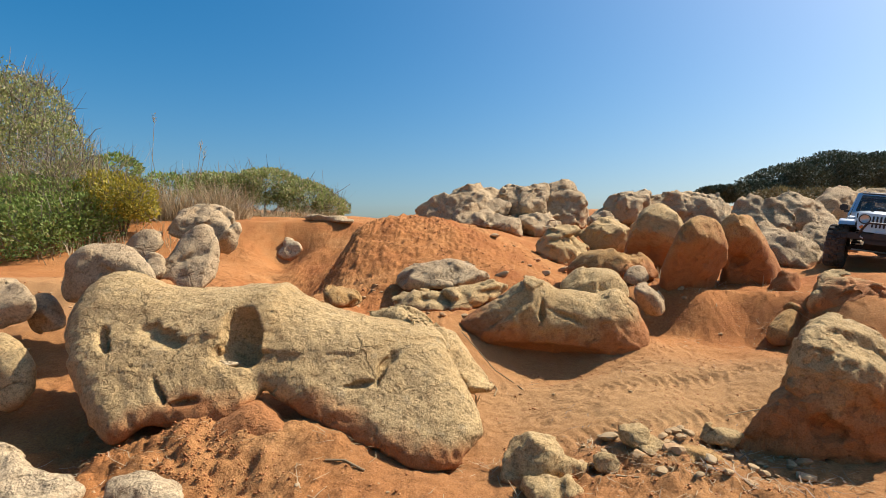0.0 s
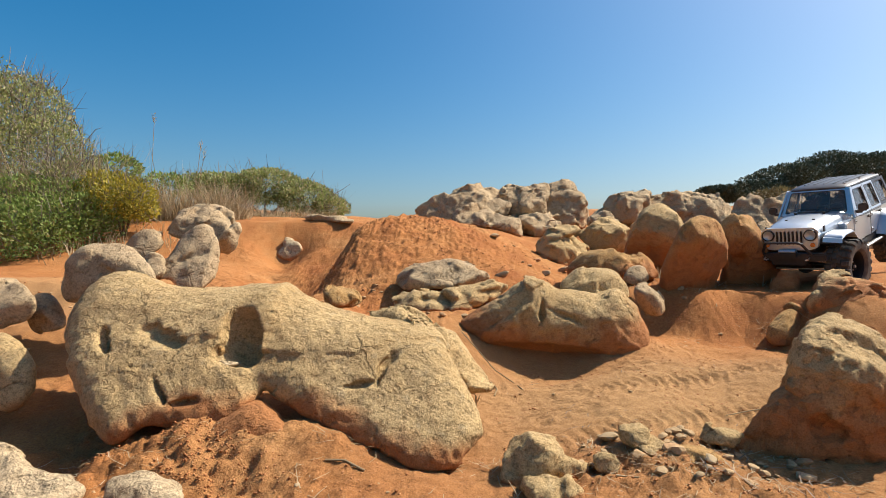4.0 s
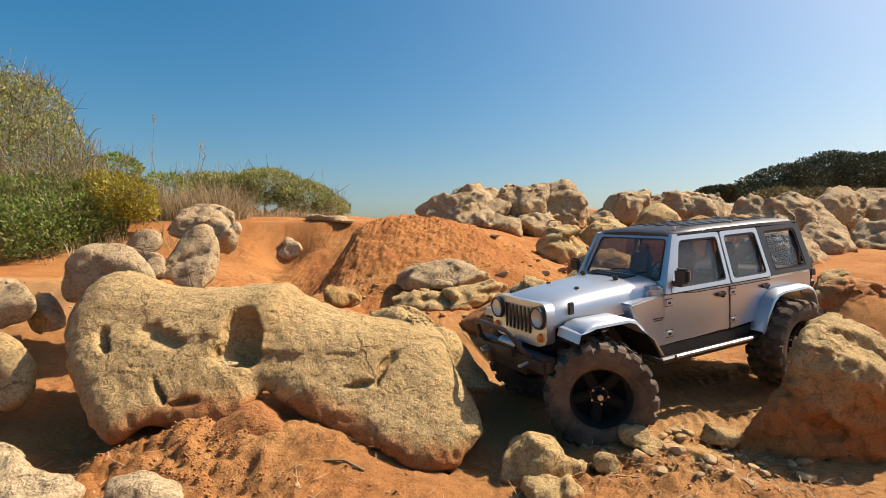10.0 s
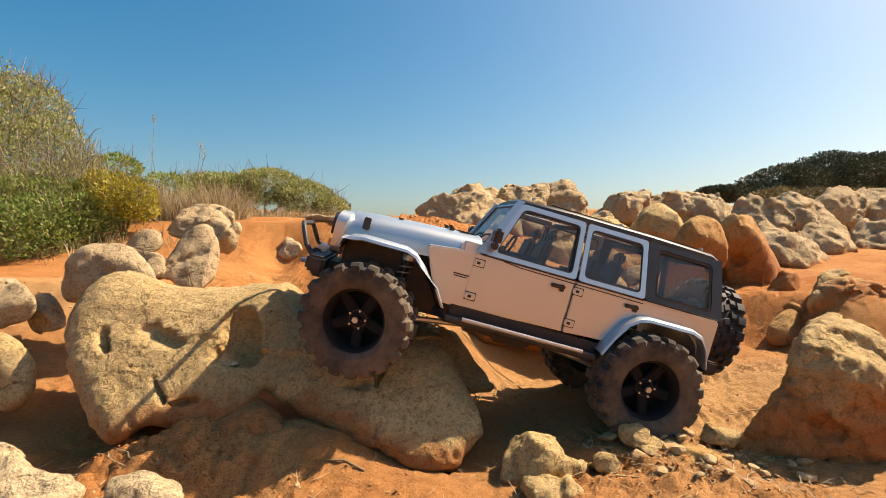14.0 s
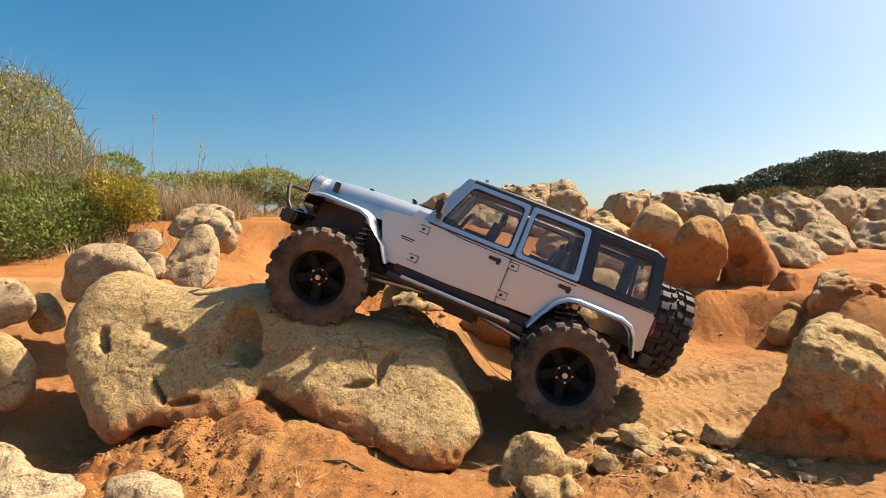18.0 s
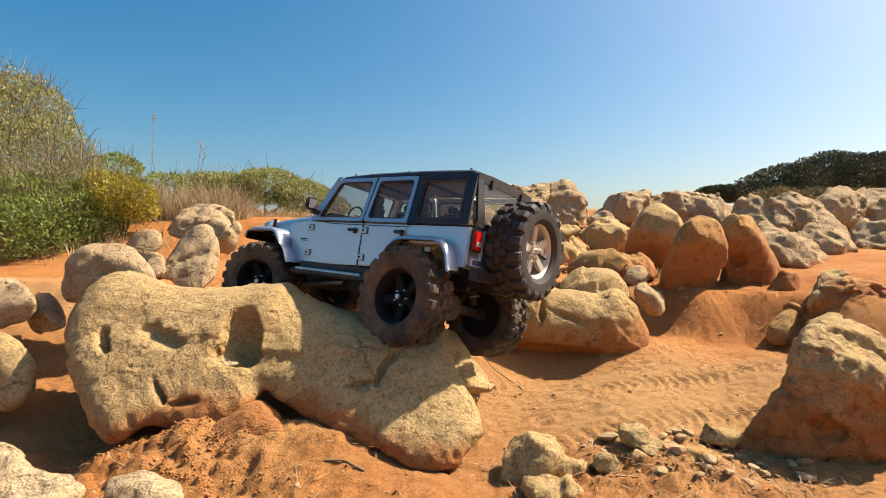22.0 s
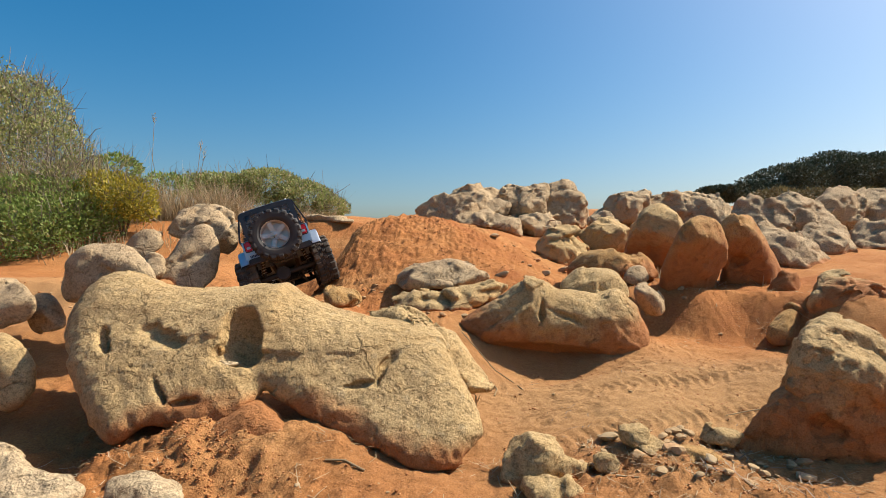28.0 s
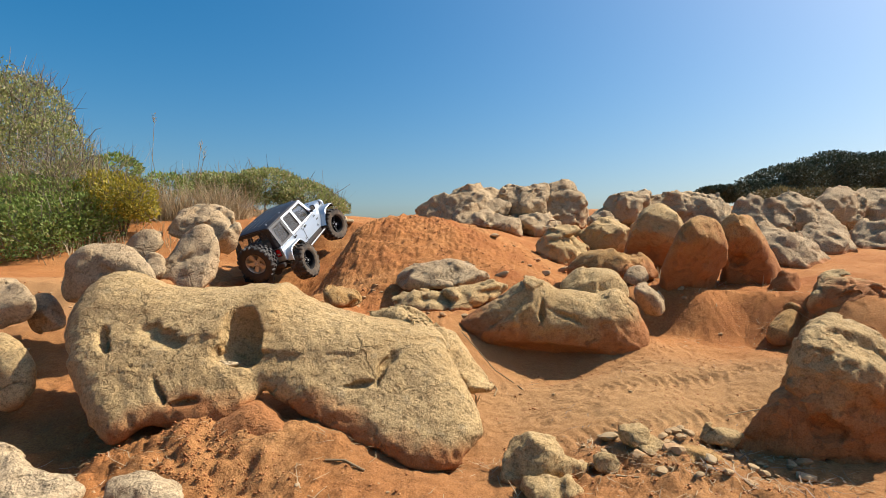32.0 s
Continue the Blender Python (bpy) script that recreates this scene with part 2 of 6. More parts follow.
def spaced(start, stop, step, growth, limit):
    """Marks that lie step apart between start and stop and ever wider beyond, out to the limit."""
    inner = list(np.arange(start, stop, step))
    out, s, v = [], step, inner[-1]
    while v < limit:
        s *= growth
        v += s
        out.append(v)
    low, s, v = [], step, inner[0]
    while v > -limit:
        s *= growth
        v -= s
        low.append(v)
    return np.array(low[::-1] + inner + out)


gx = spaced(-0.75, 0.85, 0.0042, 1.035, 600)
gy = np.concatenate([np.array([-500, -100, -20, -5, -1, -0.2, 0.1, 0.2, 0.28, 0.34, 0.38]), np.arange(0.4, 0.9, 0.0035), np.arange(0.9, 2.1, 0.006)])
tail, s = [2.1], 0.006
while tail[-1] < 700:
    s *= 1.05
    tail.append(tail[-1] + s)
gy = np.concatenate([gy, tail])
GX, GY = np.meshgrid(gx, gy, indexing="ij")
GZ = ground_height(GX, GY)
nx, ny = GX.shape
index = np.arange(nx * ny).reshape(nx, ny)
quads = np.stack([index[:-1, :-1], index[1:, :-1], index[1:, 1:], index[:-1, 1:]], -1).reshape(-1, 4)
ground = new("ground", quad_mesh("ground", np.stack([GX.ravel(), GY.ravel(), GZ], 1), quads, EARTH))
flat = np.exp(-((GX - 0.3) / 0.45) ** 2 - ((GY - 0.72) / 0.22) ** 2).ravel()
bank = np.exp(-((GX + 0.85) / 0.35) ** 2 - ((GY - 1.15) / 0.5) ** 2).ravel()
add_float(ground, "dust", np.clip(1.2 * flat + 0.8 * bank, 0, 1))
tagged(ground, "dry red earth with clods and a sandy trodden track", "ground", kind="structure")



# ---- rocks ----
def turn_of(yaw, tilt, pitch=0):
    return np.array(Euler((radians(pitch), radians(tilt), radians(yaw))).to_matrix())


def mass(p, lump, power=2.0, facets=0, seed=0):
    c, r, yaw, tilt = lump[:4]
    q = (p - np.array(c, np.float32)) @ turn_of(yaw, tilt, lump[4] if len(lump) > 4 else 0).astype(np.float32)
    r = np.array(r, np.float32)
    u = np.abs(q) / r
    k = (u ** power).sum(1) ** (1 / power) + 1e-6
    slope = np.sqrt((((u / k[:, None]) ** (power - 1) / r) ** 2).sum(1)) + 1e-6
    d = (k - 1) / slope
    if facets:
        rng = np.random.default_rng(seed)
        for _ in range(facets):
            n = rng.normal(size=3)
            n /= np.linalg.norm(n)
            reach = np.linalg.norm(n * r)
            cut = q @ n.astype(np.float32) - reach * rng.uniform(0.62, 0.9)
            d = -blend(-d, -cut, 0.045 * r.min())
    return d


def blend(a, b, k):
    h = np.clip(0.5 + 0.5 * (b - a) / k, 0, 1)
    return b + (a - b) * h - k * h * (1 - h)


def skin(val, origin, cell):
    """The surface where a field of distances on a grid passes zero, as points and four-cornered faces."""
    s = val < 0
    nx, ny, nz = (n - 1 for n in val.shape)
    total, count = np.zeros((nx, ny, nz, 3), np.float32), np.zeros((nx, ny, nz), np.float32)
    corner = [(a, b, c) for a in (0, 1) for b in (0, 1) for c in (0, 1)]
    for ca in corner:
        for axis in range(3):
            if ca[axis]:
                continue
            cb = tuple(v + (k == axis) for k, v in enumerate(ca))
            va = val[ca[0]:ca[0] + nx, ca[1]:ca[1] + ny, ca[2]:ca[2] + nz]
            vb = val[cb[0]:cb[0] + nx, cb[1]:cb[1] + ny, cb[2]:cb[2] + nz]
            cross = (va < 0) != (vb < 0)
            i = np.nonzero(cross)
            t = va[i] / (va[i] - vb[i])
            for k in range(3):
                total[i[0], i[1], i[2], k] += ca[k] + (t if k == axis else 0)
            count[i] += 1
    used = count > 0
    ids = np.full((nx, ny, nz), -1, np.int64)
    ids[used] = np.arange(used.sum())
    at = np.argwhere(used)
    verts = (at + total[used] / count[used][:, None]) * cell + np.array(origin)
    faces = []
    for axis in range(3):
        a, b = [k for k in range(3) if k != axis]
        lo, hi = [slice(None)] * 3, [slice(None)] * 3
        lo[axis], hi[axis] = slice(0, -1), slice(1, None)
        sa, sb = s[tuple(lo)], s[tuple(hi)]
        i = np.argwhere(sa != sb)
        n = [nx, ny, nz]
        ok = (i[:, a] > 0) & (i[:, b] > 0) & (i[:, a] < n[a]) & (i[:, b] < n[b])
        i = i[ok]
        flip = sa[i[:, 0], i[:, 1], i[:, 2]]
        quad = []
        for da, db in ((1, 1), (0, 1), (0, 0), (1, 0)):
            j = i.copy()
            j[:, a] -= da
            j[:, b] -= db
            quad.append(ids[j[:, 0], j[:, 1], j[:, 2]])
        q = np.stack(quad, 1)
        if axis == 1:
            flip = ~flip
        q[~flip] = q[~flip][:, ::-1]
        faces.append(q)
    return verts, np.concatenate(faces)


def cells(p, scale, seed):
    """Broken blocks: for each point the tilt of its block's face, and how near it lies to a joint."""
    q = np.asarray(p * scale, np.float32)
    q = q - np.floor(q.min(0)) + 1
    home = np.floor(q).astype(np.int32)
    size = home.max(0) + 2
    r = np.random.default_rng(seed).random((int(size.prod()), 6)).astype(np.float32)
    r[:, 3:] = r[:, 3:] * 2 - 1
    best, second = np.full(len(q), 9.0, np.float32), np.full(len(q), 9.0, np.float32)
    which = np.zeros(len(q), np.int32)
    for dx in (-1, 0, 1):
        for dy in (-1, 0, 1):
            for dz in (-1, 0, 1):
                c = home + np.array((dx, dy, dz), np.int32)
                k = (c[:, 0] * size[1] + c[:, 1]) * size[2] + c[:, 2]
                off = q - c - r[k, :3]
                d = np.einsum("ij,ij->i", off, off)
                nearer = d < best
                second = np.where(nearer, best, np.minimum(second, d))
                which = np.where(nearer, k, which)
                best = np.where(nearer, d, best)
    span = size[1] * size[2]
    c = np.stack([which // span, which % span // size[2], which % size[2]], 1)
    off = q - c - r[which, :3]
    face = np.einsum("ij,ij->i", off, r[which, 3:]) + 0.25 * (r[which, 3] + r[which, 4])
    return face, np.sqrt(second) - np.sqrt(best)


def largest_piece(verts, quads):
    """Drops the crumbs that hang apart from the stone."""
    piece = np.arange(len(verts))
    for _ in range(200):
        low = piece[quads].min(1)
        fresh = piece.copy()
        np.minimum.at(fresh, quads.ravel(), np.repeat(low, 4))
        fresh = fresh[fresh]
        if (fresh == piece).all():
            break
        piece = fresh
    keep = piece == np.bincount(piece).argmax()
    number = np.cumsum(keep) - 1
    return verts[keep], number[quads[keep[quads[:, 0]]]]


Outline = namedtuple("Outline", "points depth lean front back edge")


def outline(points, depth, lean, front, back, edge):
    """A mass with the given profile in x and z, that leans back by lean for each metre of height, with rounded edges."""
    for cut in (0.18, 0.25):
        points = [(p[0] * (1 - t) + q[0] * t, p[1] * (1 - t) + q[1] * t) for p, q in zip(points, (*points[1:], points[0])) for t in (cut, 1 - cut)]
    return Outline(points, depth, lean, front, back, edge)


def slant(l):
    """How far a mass runs sideways for each metre back: all of them face the near end of the track."""
    return sum(p[0] for p in l.points) / len(l.points) / l.depth


def span_of(l):
    """The lowest and highest corner of the box round a mass."""
    if isinstance(l, Outline):
        x, z = [p[0] for p in l.points], [p[1] for p in l.points]
        y = [l.depth + l.lean * (v - 0.3) for v in z]
        side = abs(slant(l)) * (l.front + l.back)
        return np.array([min(x) - side, min(y) - l.front, min(z)]) - 0.01 * l.depth, np.array([max(x) + side, max(y) + l.back, max(z)]) + 0.01 * l.depth
    reach = np.abs(turn_of(l[2], l[3], l[4] if len(l) > 4 else 0)) @ np.array(l[1])
    return np.array(l[0]) - reach, np.array(l[0]) + reach


def profile_mass(l, axes):
    x, z = (v.ravel() for v in np.meshgrid(axes[0], axes[2], indexing="ij"))
    near, inside = np.full(len(x), 9.0), np.zeros(len(x), bool)
    for (xa, za), (xb, zb) in zip(l.points, (*l.points[1:], l.points[0])):
        ex, ez = xb - xa, zb - za
        t = np.clip(((x - xa) * ex + (z - za) * ez) / (ex * ex + ez * ez + 1e-12), 0, 1)
        near = np.minimum(near, (x - xa - t * ex) ** 2 + (z - za - t * ez) ** 2)
        inside ^= ((za > z) != (zb > z)) & (x < xa + ex * (z - za) / (ez if abs(ez) > 1e-9 else 1e-9))
    s = (np.sqrt(near) * np.where(inside, -1, 1)).reshape(len(axes[0]), len(axes[2]))
    w = axes[1][:, None] - l.depth - l.lean * (axes[2][None, :] - 0.3)
    at = np.clip(np.arange(len(axes[0]))[:, None, None] - (slant(l) * w / (axes[0][1] - axes[0][0]))[None], 0, len(axes[0]) - 1.001)
    k, row = at.astype(int), np.arange(len(axes[2]))[None, None, :]
    s = s[k, row] + (s[k + 1, row] - s[k, row]) * (at - k)
    w = w / math.sqrt(1 + 0.5 * l.lean ** 2)
    u, v = s + l.edge - 0.0035 * l.depth, (np.maximum(-w - l.front, w - l.back) + l.edge)[None]
    d = np.minimum(np.maximum(u, v), 0) + np.sqrt(np.maximum(u, 0) ** 2 + np.maximum(v, 0) ** 2) - l.edge
    return d.astype(np.float32).ravel()


def rock(name, lumps, cuts=(), cell=0.005, soft=0.03, carve=0.012, wear=0.006, wear_scale=14.0, ridge=0.0, ridge_scale=9.0,
         mat=None, soil=0.05, seed=1, label="", category="rock", group="", floor=None, terrace=0.0, power=2.5, facets=0, grit=0.0014, broken=(), billow=0.9, chisel=0, crest=0.0):
    """A stone: rounded masses that run into one another, hollows cut from them, and a weathered skin.
    broken: rows of blocks to the metre, depth of their faces, depth of the joints."""
    spans = np.array([span_of(l) for l in lumps])
    pad = 4 * cell + wear + ridge + 1.5 * crest + sum(row[1] for row in broken)
    low, high = spans[:, 0].min(0) - pad, spans[:, 1].max(0) + pad
    centre = spans.mean(1)
    if floor is not None:
        low[2] = floor
    n = np.ceil((high - low) / cell).astype(int) + 1
    axes = [low[k] + cell * np.arange(n[k]) for k in range(3)]
    p = np.stack(np.meshgrid(*axes, indexing="ij"), -1).reshape(-1, 3).astype(np.float32)
    d = None
    for k, l in enumerate(lumps):
        v = profile_mass(l, axes) if isinstance(l, Outline) else mass(p, l, power, facets, seed * 31 + k)
        d = v if d is None else blend(d, v, soft)
    if chisel:
        # flat faces where pieces have split off
        rng = np.random.default_rng(seed + 500)
        body = p[d < 0][::7]
        for _ in range(chisel):
            way = rng.normal(size=3) * np.array([0.7, 0.3, 0.6]) + np.array([0, -0.8, 0.4])
            way = (way / np.linalg.norm(way)).astype(np.float32)
            reach = body @ way
            top, low_end = reach.max(), reach.min()
            d = -blend(-d, -(p @ way - (top - (top - low_end) * rng.uniform(0.04, 0.11 if chisel < 9 else 0.19))), 0.002 + 0.007 * (top - low_end))
    for l in cuts:
        d = -blend(-d, mass(p, l, l[5] if len(l) > 5 else 2.0), carve)
    band = np.abs(d) < 3 * cell + 2.5 * (wear + ridge + crest) + 1.5 * sum(row[1] + row[2] for row in broken)
    q = p[band].astype(float)
    extra = (1.5 - billow) * wear * fractal(q, wear_scale * 0.6, 4, seed, 0.5) + billow * wear * fractal(q, wear_scale, 4, seed + 3, 0.5, billow=True) + grit * fractal(q, 0.28 / cell, 2, seed + 9)
    if ridge:
        warp = q + 0.3 / ridge_scale * np.stack([fractal(q, ridge_scale, 2, seed + s) for s in (41, 42, 43)], 1)
        extra += ridge * (fractal(warp, ridge_scale, 4, seed + 20, 0.55, billow=True) + 0.4 * (fractal(warp, ridge_scale * 0.7, 3, seed + 25, 0.6, True) - 0.5))
    if crest:
        # sharp crests that run down the dip of the beds
        dip = np.stack([q[:, 0] + 0.6 * q[:, 2], q[:, 1] * 0.7, 1.5 * (q[:, 2] - 0.6 * q[:, 0])], 1)
        dip = dip + 0.05 * np.stack([fractal(q, 6, 3, seed + k) for k in (61, 62, 63)], 1)
        extra += crest * (fractal(dip, 7.0, 4, seed + 66, 0.55, True) - 0.2)
    if terrace:
        extra += terrace * np.abs(np.sin((q[:, 2] + 0.15 * q[:, 0] + 0.01 * fractal(q, 6, 2, seed + 50)) * 110))
    for k, (scale, depth, joint) in enumerate(broken):
        warp = q + 0.16 / scale * np.stack([fractal(q, scale * 0.8, 3, seed + s + 5 * k) for s in (81, 82, 83)], 1)
        face, gap = cells(warp, scale, seed + k)
        extra += depth * face - joint * (1 - ease(0.0, 0.22, gap))
    d[band] -= extra
    verts, quads = skin(d.reshape(n), low, cell)
    verts, quads = largest_piece(verts, quads)
    base = np.array([centre[:, 0].mean(), centre[:, 1].mean(), verts[:, 2].min()])
    ob = new(name, quad_mesh(name, verts - base, quads, mat or ROCK))
    ob.location = base
    above = verts[:, 2] - ground_height(verts[:, 0], verts[:, 1])
    add_float(ob, "soil", np.clip(1 - above / soil, 0, 1))
    return tagged(ob, label, category, group)


# the long split boulder, like a sleeping head, that the car climbs
HEAD = outline(((-0.458, 0.192), (-0.468, 0.216), (-0.467, 0.242), (-0.447, 0.267), (-0.402, 0.262), (-0.35, 0.244), (-0.277, 0.242), (-0.223, 0.25), (-0.202, 0.23), (-0.213, 0.192), (-0.225, 0.164), (-0.21, 0.137), (-0.222, 0.116), (-0.255, 0.104), (-0.292, 0.109), (-0.324, 0.113), (-0.344, 0.098), (-0.355, 0.094), (-0.386, 0.116), (-0.423, 0.152)), 0.729, 0.8, 0.028, 0.075, 0.03)
BODY = outline(((-0.222, 0.252), (-0.192, 0.237), (-0.148, 0.218), (-0.093, 0.205), (-0.034, 0.197), (0.001, 0.187), (0.011, 0.163), (0.027, 0.14), (0.042, 0.117), (0.044, 0.1), (0.028, 0.089), (0.011, 0.074), (-0.013, 0.069), (-0.036, 0.074), (-0.063, 0.086), (-0.11, 0.1), (-0.147, 0.115), (-0.181, 0.135), (-0.216, 0.142), (-0.234, 0.157), (-0.226, 0.177), (-0.228, 0.216)), 0.741, 0.86, 0.026, 0.08, 0.034)
rock("boulder", [HEAD, BODY],
    [((-0.236, 0.618, 0.201), (0.0251, 0.036, 0.0410), 0, -20, 0, 2.4),
     ((-0.244, 0.600, 0.180), (0.0218, 0.026, 0.0116), 0, 8, 0, 2.4),
     ((-0.393, 0.612, 0.193), (0.0085, 0.015, 0.0327), 0, -32, 0),
     ((-0.329, 0.615, 0.198), (0.0342, 0.018, 0.0086), 0, 13, 25, 2.2),
     ((-0.311, 0.573, 0.147), (0.0233, 0.02, 0.0031), 0, 48, 0),
     ((-0.278, 0.562, 0.135), (0.0168, 0.018, 0.0042), 0, -8, 0),
     ((-0.349, 0.590, 0.168), (0.0164, 0.012, 0.0025), 0, 10, 0),
     ((-0.088, 0.581, 0.150), (0.0236, 0.011, 0.0037), 0, -8, 0),
     ((-0.070, 0.591, 0.161), (0.0032, 0.012, 0.0164), 0, 14, 0),
     ((-0.055, 0.608, 0.180), (0.0195, 0.008, 0.0033), 0, -48, 0),
     ((-0.170, 0.559, 0.132), (0.0419, 0.016, 0.0084), 0, 34, 0),
     ((-0.209, 0.642, 0.218), (0.0027, 0.01, 0.0344), 0, 16, 0)],
    cell=0.0028, soft=0.012, carve=0.003, wear=0.0012, wear_scale=11, billow=0.2, mat=ROCK, soil=0.055, seed=3, floor=0.0, broken=((5, .0030, .0), (24, .0012, .0003)),
    label="large smooth tan sandstone boulder with hollows, half buried in earth")
rock("foot_stone", [outline(((-0.25, 0.105), (-0.228, 0.118), (-0.208, 0.131), (-0.19, 0.13), (-0.172, 0.118), (-0.159, 0.104), (-0.174, 0.096), (-0.208, 0.092)), 0.639, 0.5, 0.006, 0.04, 0.012)],
     cell=0.003, mat=ROCK, soil=0.09, seed=8, wear=0.001, billow=0.2, floor=0.0, broken=((14, .004, .0005),), label="low ochre stone at the boulder's foot")
rock("chip", [((-0.250, 0.612, 0.166), (0.0157, 0.012, 0.0046), 0, 2, 0)], facets=6, cell=0.0018, mat=ROCK_PALE, soil=0.001, seed=9, wear=0.0005, wear_scale=30, label="flat pale stone lying in the boulder's hollow", category="stone")
rock("chip", [((-0.261, 0.618, 0.178), (0.0040, 0.005, 0.0112), 0, 8, 0)], facets=5, cell=0.0018, mat=ROCK_OCHRE, soil=0.001, seed=10, wear=0.0005, wear_scale=30, label="thin ochre splinter standing in the boulder's hollow", category="stone")
rock("shoulder_rock", [outline(((-0.116, 0.212), (-0.065, 0.22), (-0.03, 0.212), (-0.007, 0.191), (0.016, 0.18), (0.028, 0.159), (0.048, 0.136), (0.064, 0.12), (0.03, 0.115), (-0.018, 0.147), (-0.071, 0.188)), 0.766, 0.5, 0.02, 0.06, 0.035)],
     cell=0.0034, mat=ROCK, soil=0.03, chisel=7, seed=11, floor=0.02, wear=0.002, billow=0.3, broken=((9, .007, .001), (26, .002, .0005)),
     label="tan sandstone ledge behind the long boulder")
rock("boulder", [outline(((0.028, 0.17), (0.065, 0.196), (0.106, 0.222), (0.133, 0.245), (0.171, 0.243), (0.2, 0.223), (0.252, 0.22), (0.277, 0.214), (0.31, 0.224), (0.341, 0.197), (0.367, 0.152), (0.373, 0.122), (0.348, 0.099), (0.316, 0.085), (0.266, 0.081), (0.196, 0.091), (0.116, 0.101), (0.066, 0.116), (0.038, 0.142)), 0.924, -0.12, 0.05, 0.09, 0.065)], [((0.169, 0.886, 0.201), (0.0057, 0.02, 0.0322), 0, 8, 0),
     ((0.205, 0.888, 0.187), (0.0437, 0.012, 0.0048), 0, 24, 0),
     ((0.156, 0.878, 0.113), (0.1597, 0.05, 0.0301), 0, 2, 0),
     ((0.252, 0.886, 0.201), (0.0664, 0.016, 0.0057), 0, 8, 0)],
     cell=0.0034, soft=0.022, carve=0.0025, wear=0.002, wear_scale=10, billow=0.3, mat=ROCK, soil=0.12, seed=14, floor=0.05, broken=((6, .006, .0005), (20, .0025, .0006)),
     label="rounded sandstone boulder, tan on top and red with earth below")
rock("cap_stone", [outline(((0.217, 0.23), (0.247, 0.257), (0.284, 0.265), (0.323, 0.255), (0.342, 0.23), (0.345, 0.208), (0.285, 0.204), (0.232, 0.212)), 1.012, 0.4, 0.03, 0.05, 0.04)],
     cell=0.0042, mat=ROCK, soil=0.02, chisel=7, seed=17, wear=0.002, billow=0.3, floor=0.12, broken=((10, .006, .001),), label="rounded tan stone resting behind a boulder")
# soil reaches high on the ochre foot, so its shade is partly painted in
rock("pointed_boulder", [outline(((0.432, 0.222), (0.403, 0.213), (0.387, 0.192), (0.376, 0.163), (0.369, 0.148), (0.391, 0.132), (0.417, 0.121), (0.436, 0.141), (0.452, 0.15), (0.477, 0.145), (0.505, 0.134), (0.519, 0.167), (0.483, 0.199), (0.462, 0.214)), 0.609, 0.25, 0.03, 0.065, 0.022),
    outline(((0.396, 0.156), (0.37, 0.147), (0.345, 0.12), (0.322, 0.087), (0.315, 0.048), (0.314, -0.003), (0.544, -0.003), (0.529, 0.15), (0.449, 0.168)), 0.555, -0.1, 0.018, 0.07, 0.035)], [((0.383, 0.545, 0.172), (0.0058, 0.014, 0.0350), 0, -14, 0),
     ((0.395, 0.562, 0.054), (0.0036, 0.02, 0.0361), 0, 40, 0),
     ((0.409, 0.550, 0.192), (0.0236, 0.006, 0.0029), 0, -20, 0),
     ((0.408, 0.556, 0.110), (0.0214, 0.014, 0.0119), 0, 30, 0)],
     cell=0.003, soft=0.006, carve=0.006, wear=0.0025, wear_scale=16, ridge=0.0012, ridge_scale=34, mat=ROCK, soil=0.15, chisel=6, seed=21, floor=0.0, broken=((14, .005, .0008), (42, .0028, .0010)),
     label="tall pointed sandstone boulder, pitted tan crown over an ochre foot")
# stones behind and left of the long boulder
rock("boulder", [outline(((-0.588, 0.244), (-0.593, 0.281), (-0.57, 0.307), (-0.521, 0.304), (-0.487, 0.292), (-0.458, 0.259), (-0.454, 0.236), (-0.514, 0.223), (-0.575, 0.223)), 0.841, 0.3, 0.03, 0.06, 0.016)],
     cell=0.0045, mat=ROCK_GREY, soil=0.02, chisel=5, seed=23, wear=0.003, billow=0.3, floor=0.1, broken=((9, .006, .0008), (26, .003, .0008)), label="grey-tan rounded stone leaning behind the long boulder")
rock("boulder", [outline(((-0.722, 0.241), (-0.679, 0.279), (-0.666, 0.327), (-0.626, 0.362), (-0.581, 0.345), (-0.561, 0.28), (-0.572, 0.226), (-0.61, 0.193), (-0.691, 0.219)), 1.333, 0.5, 0.04, 0.07, 0.012)], [((-0.612, 1.260, 0.281), (0.0809, 0.03, 0.0067), 0, -30, 0)],
     cell=0.006, mat=ROCK_GREY, soil=0.02, chisel=5, seed=25, wear=0.003, billow=0.2, floor=0.12, broken=((8, .010, .001), (22, .004, .001)), label="cracked grey-tan boulder on the bank")
rock("boulder", [outline(((-0.797, 0.346), (-0.762, 0.41), (-0.708, 0.418), (-0.66, 0.423), (-0.61, 0.41), (-0.595, 0.353), (-0.601, 0.294), (-0.637, 0.302), (-0.708, 0.333)), 1.487, 0.5, 0.05, 0.08, 0.014)],
     cell=0.0065, mat=ROCK_GREY, soil=0.02, chisel=5, seed=27, wear=0.004, billow=0.2, ridge=0.003, floor=0.2, broken=((8, .012, .002), (22, .006, .0015)), label="pale weathered boulder at the top of the bank")
rock("boulder", [outline(((-0.87, 0.302), (-0.856, 0.339), (-0.824, 0.358), (-0.777, 0.345), (-0.773, 0.308), (-0.809, 0.283), (-0.849, 0.283)), 1.442, 0.5, 0.04, 0.06, 0.012)],
     cell=0.006, mat=ROCK_GREY, soil=0.02, chisel=5, seed=29, wear=0.003, billow=0.2, floor=0.2, broken=((9, .010, .001),), label="small grey-tan stone on the bank")
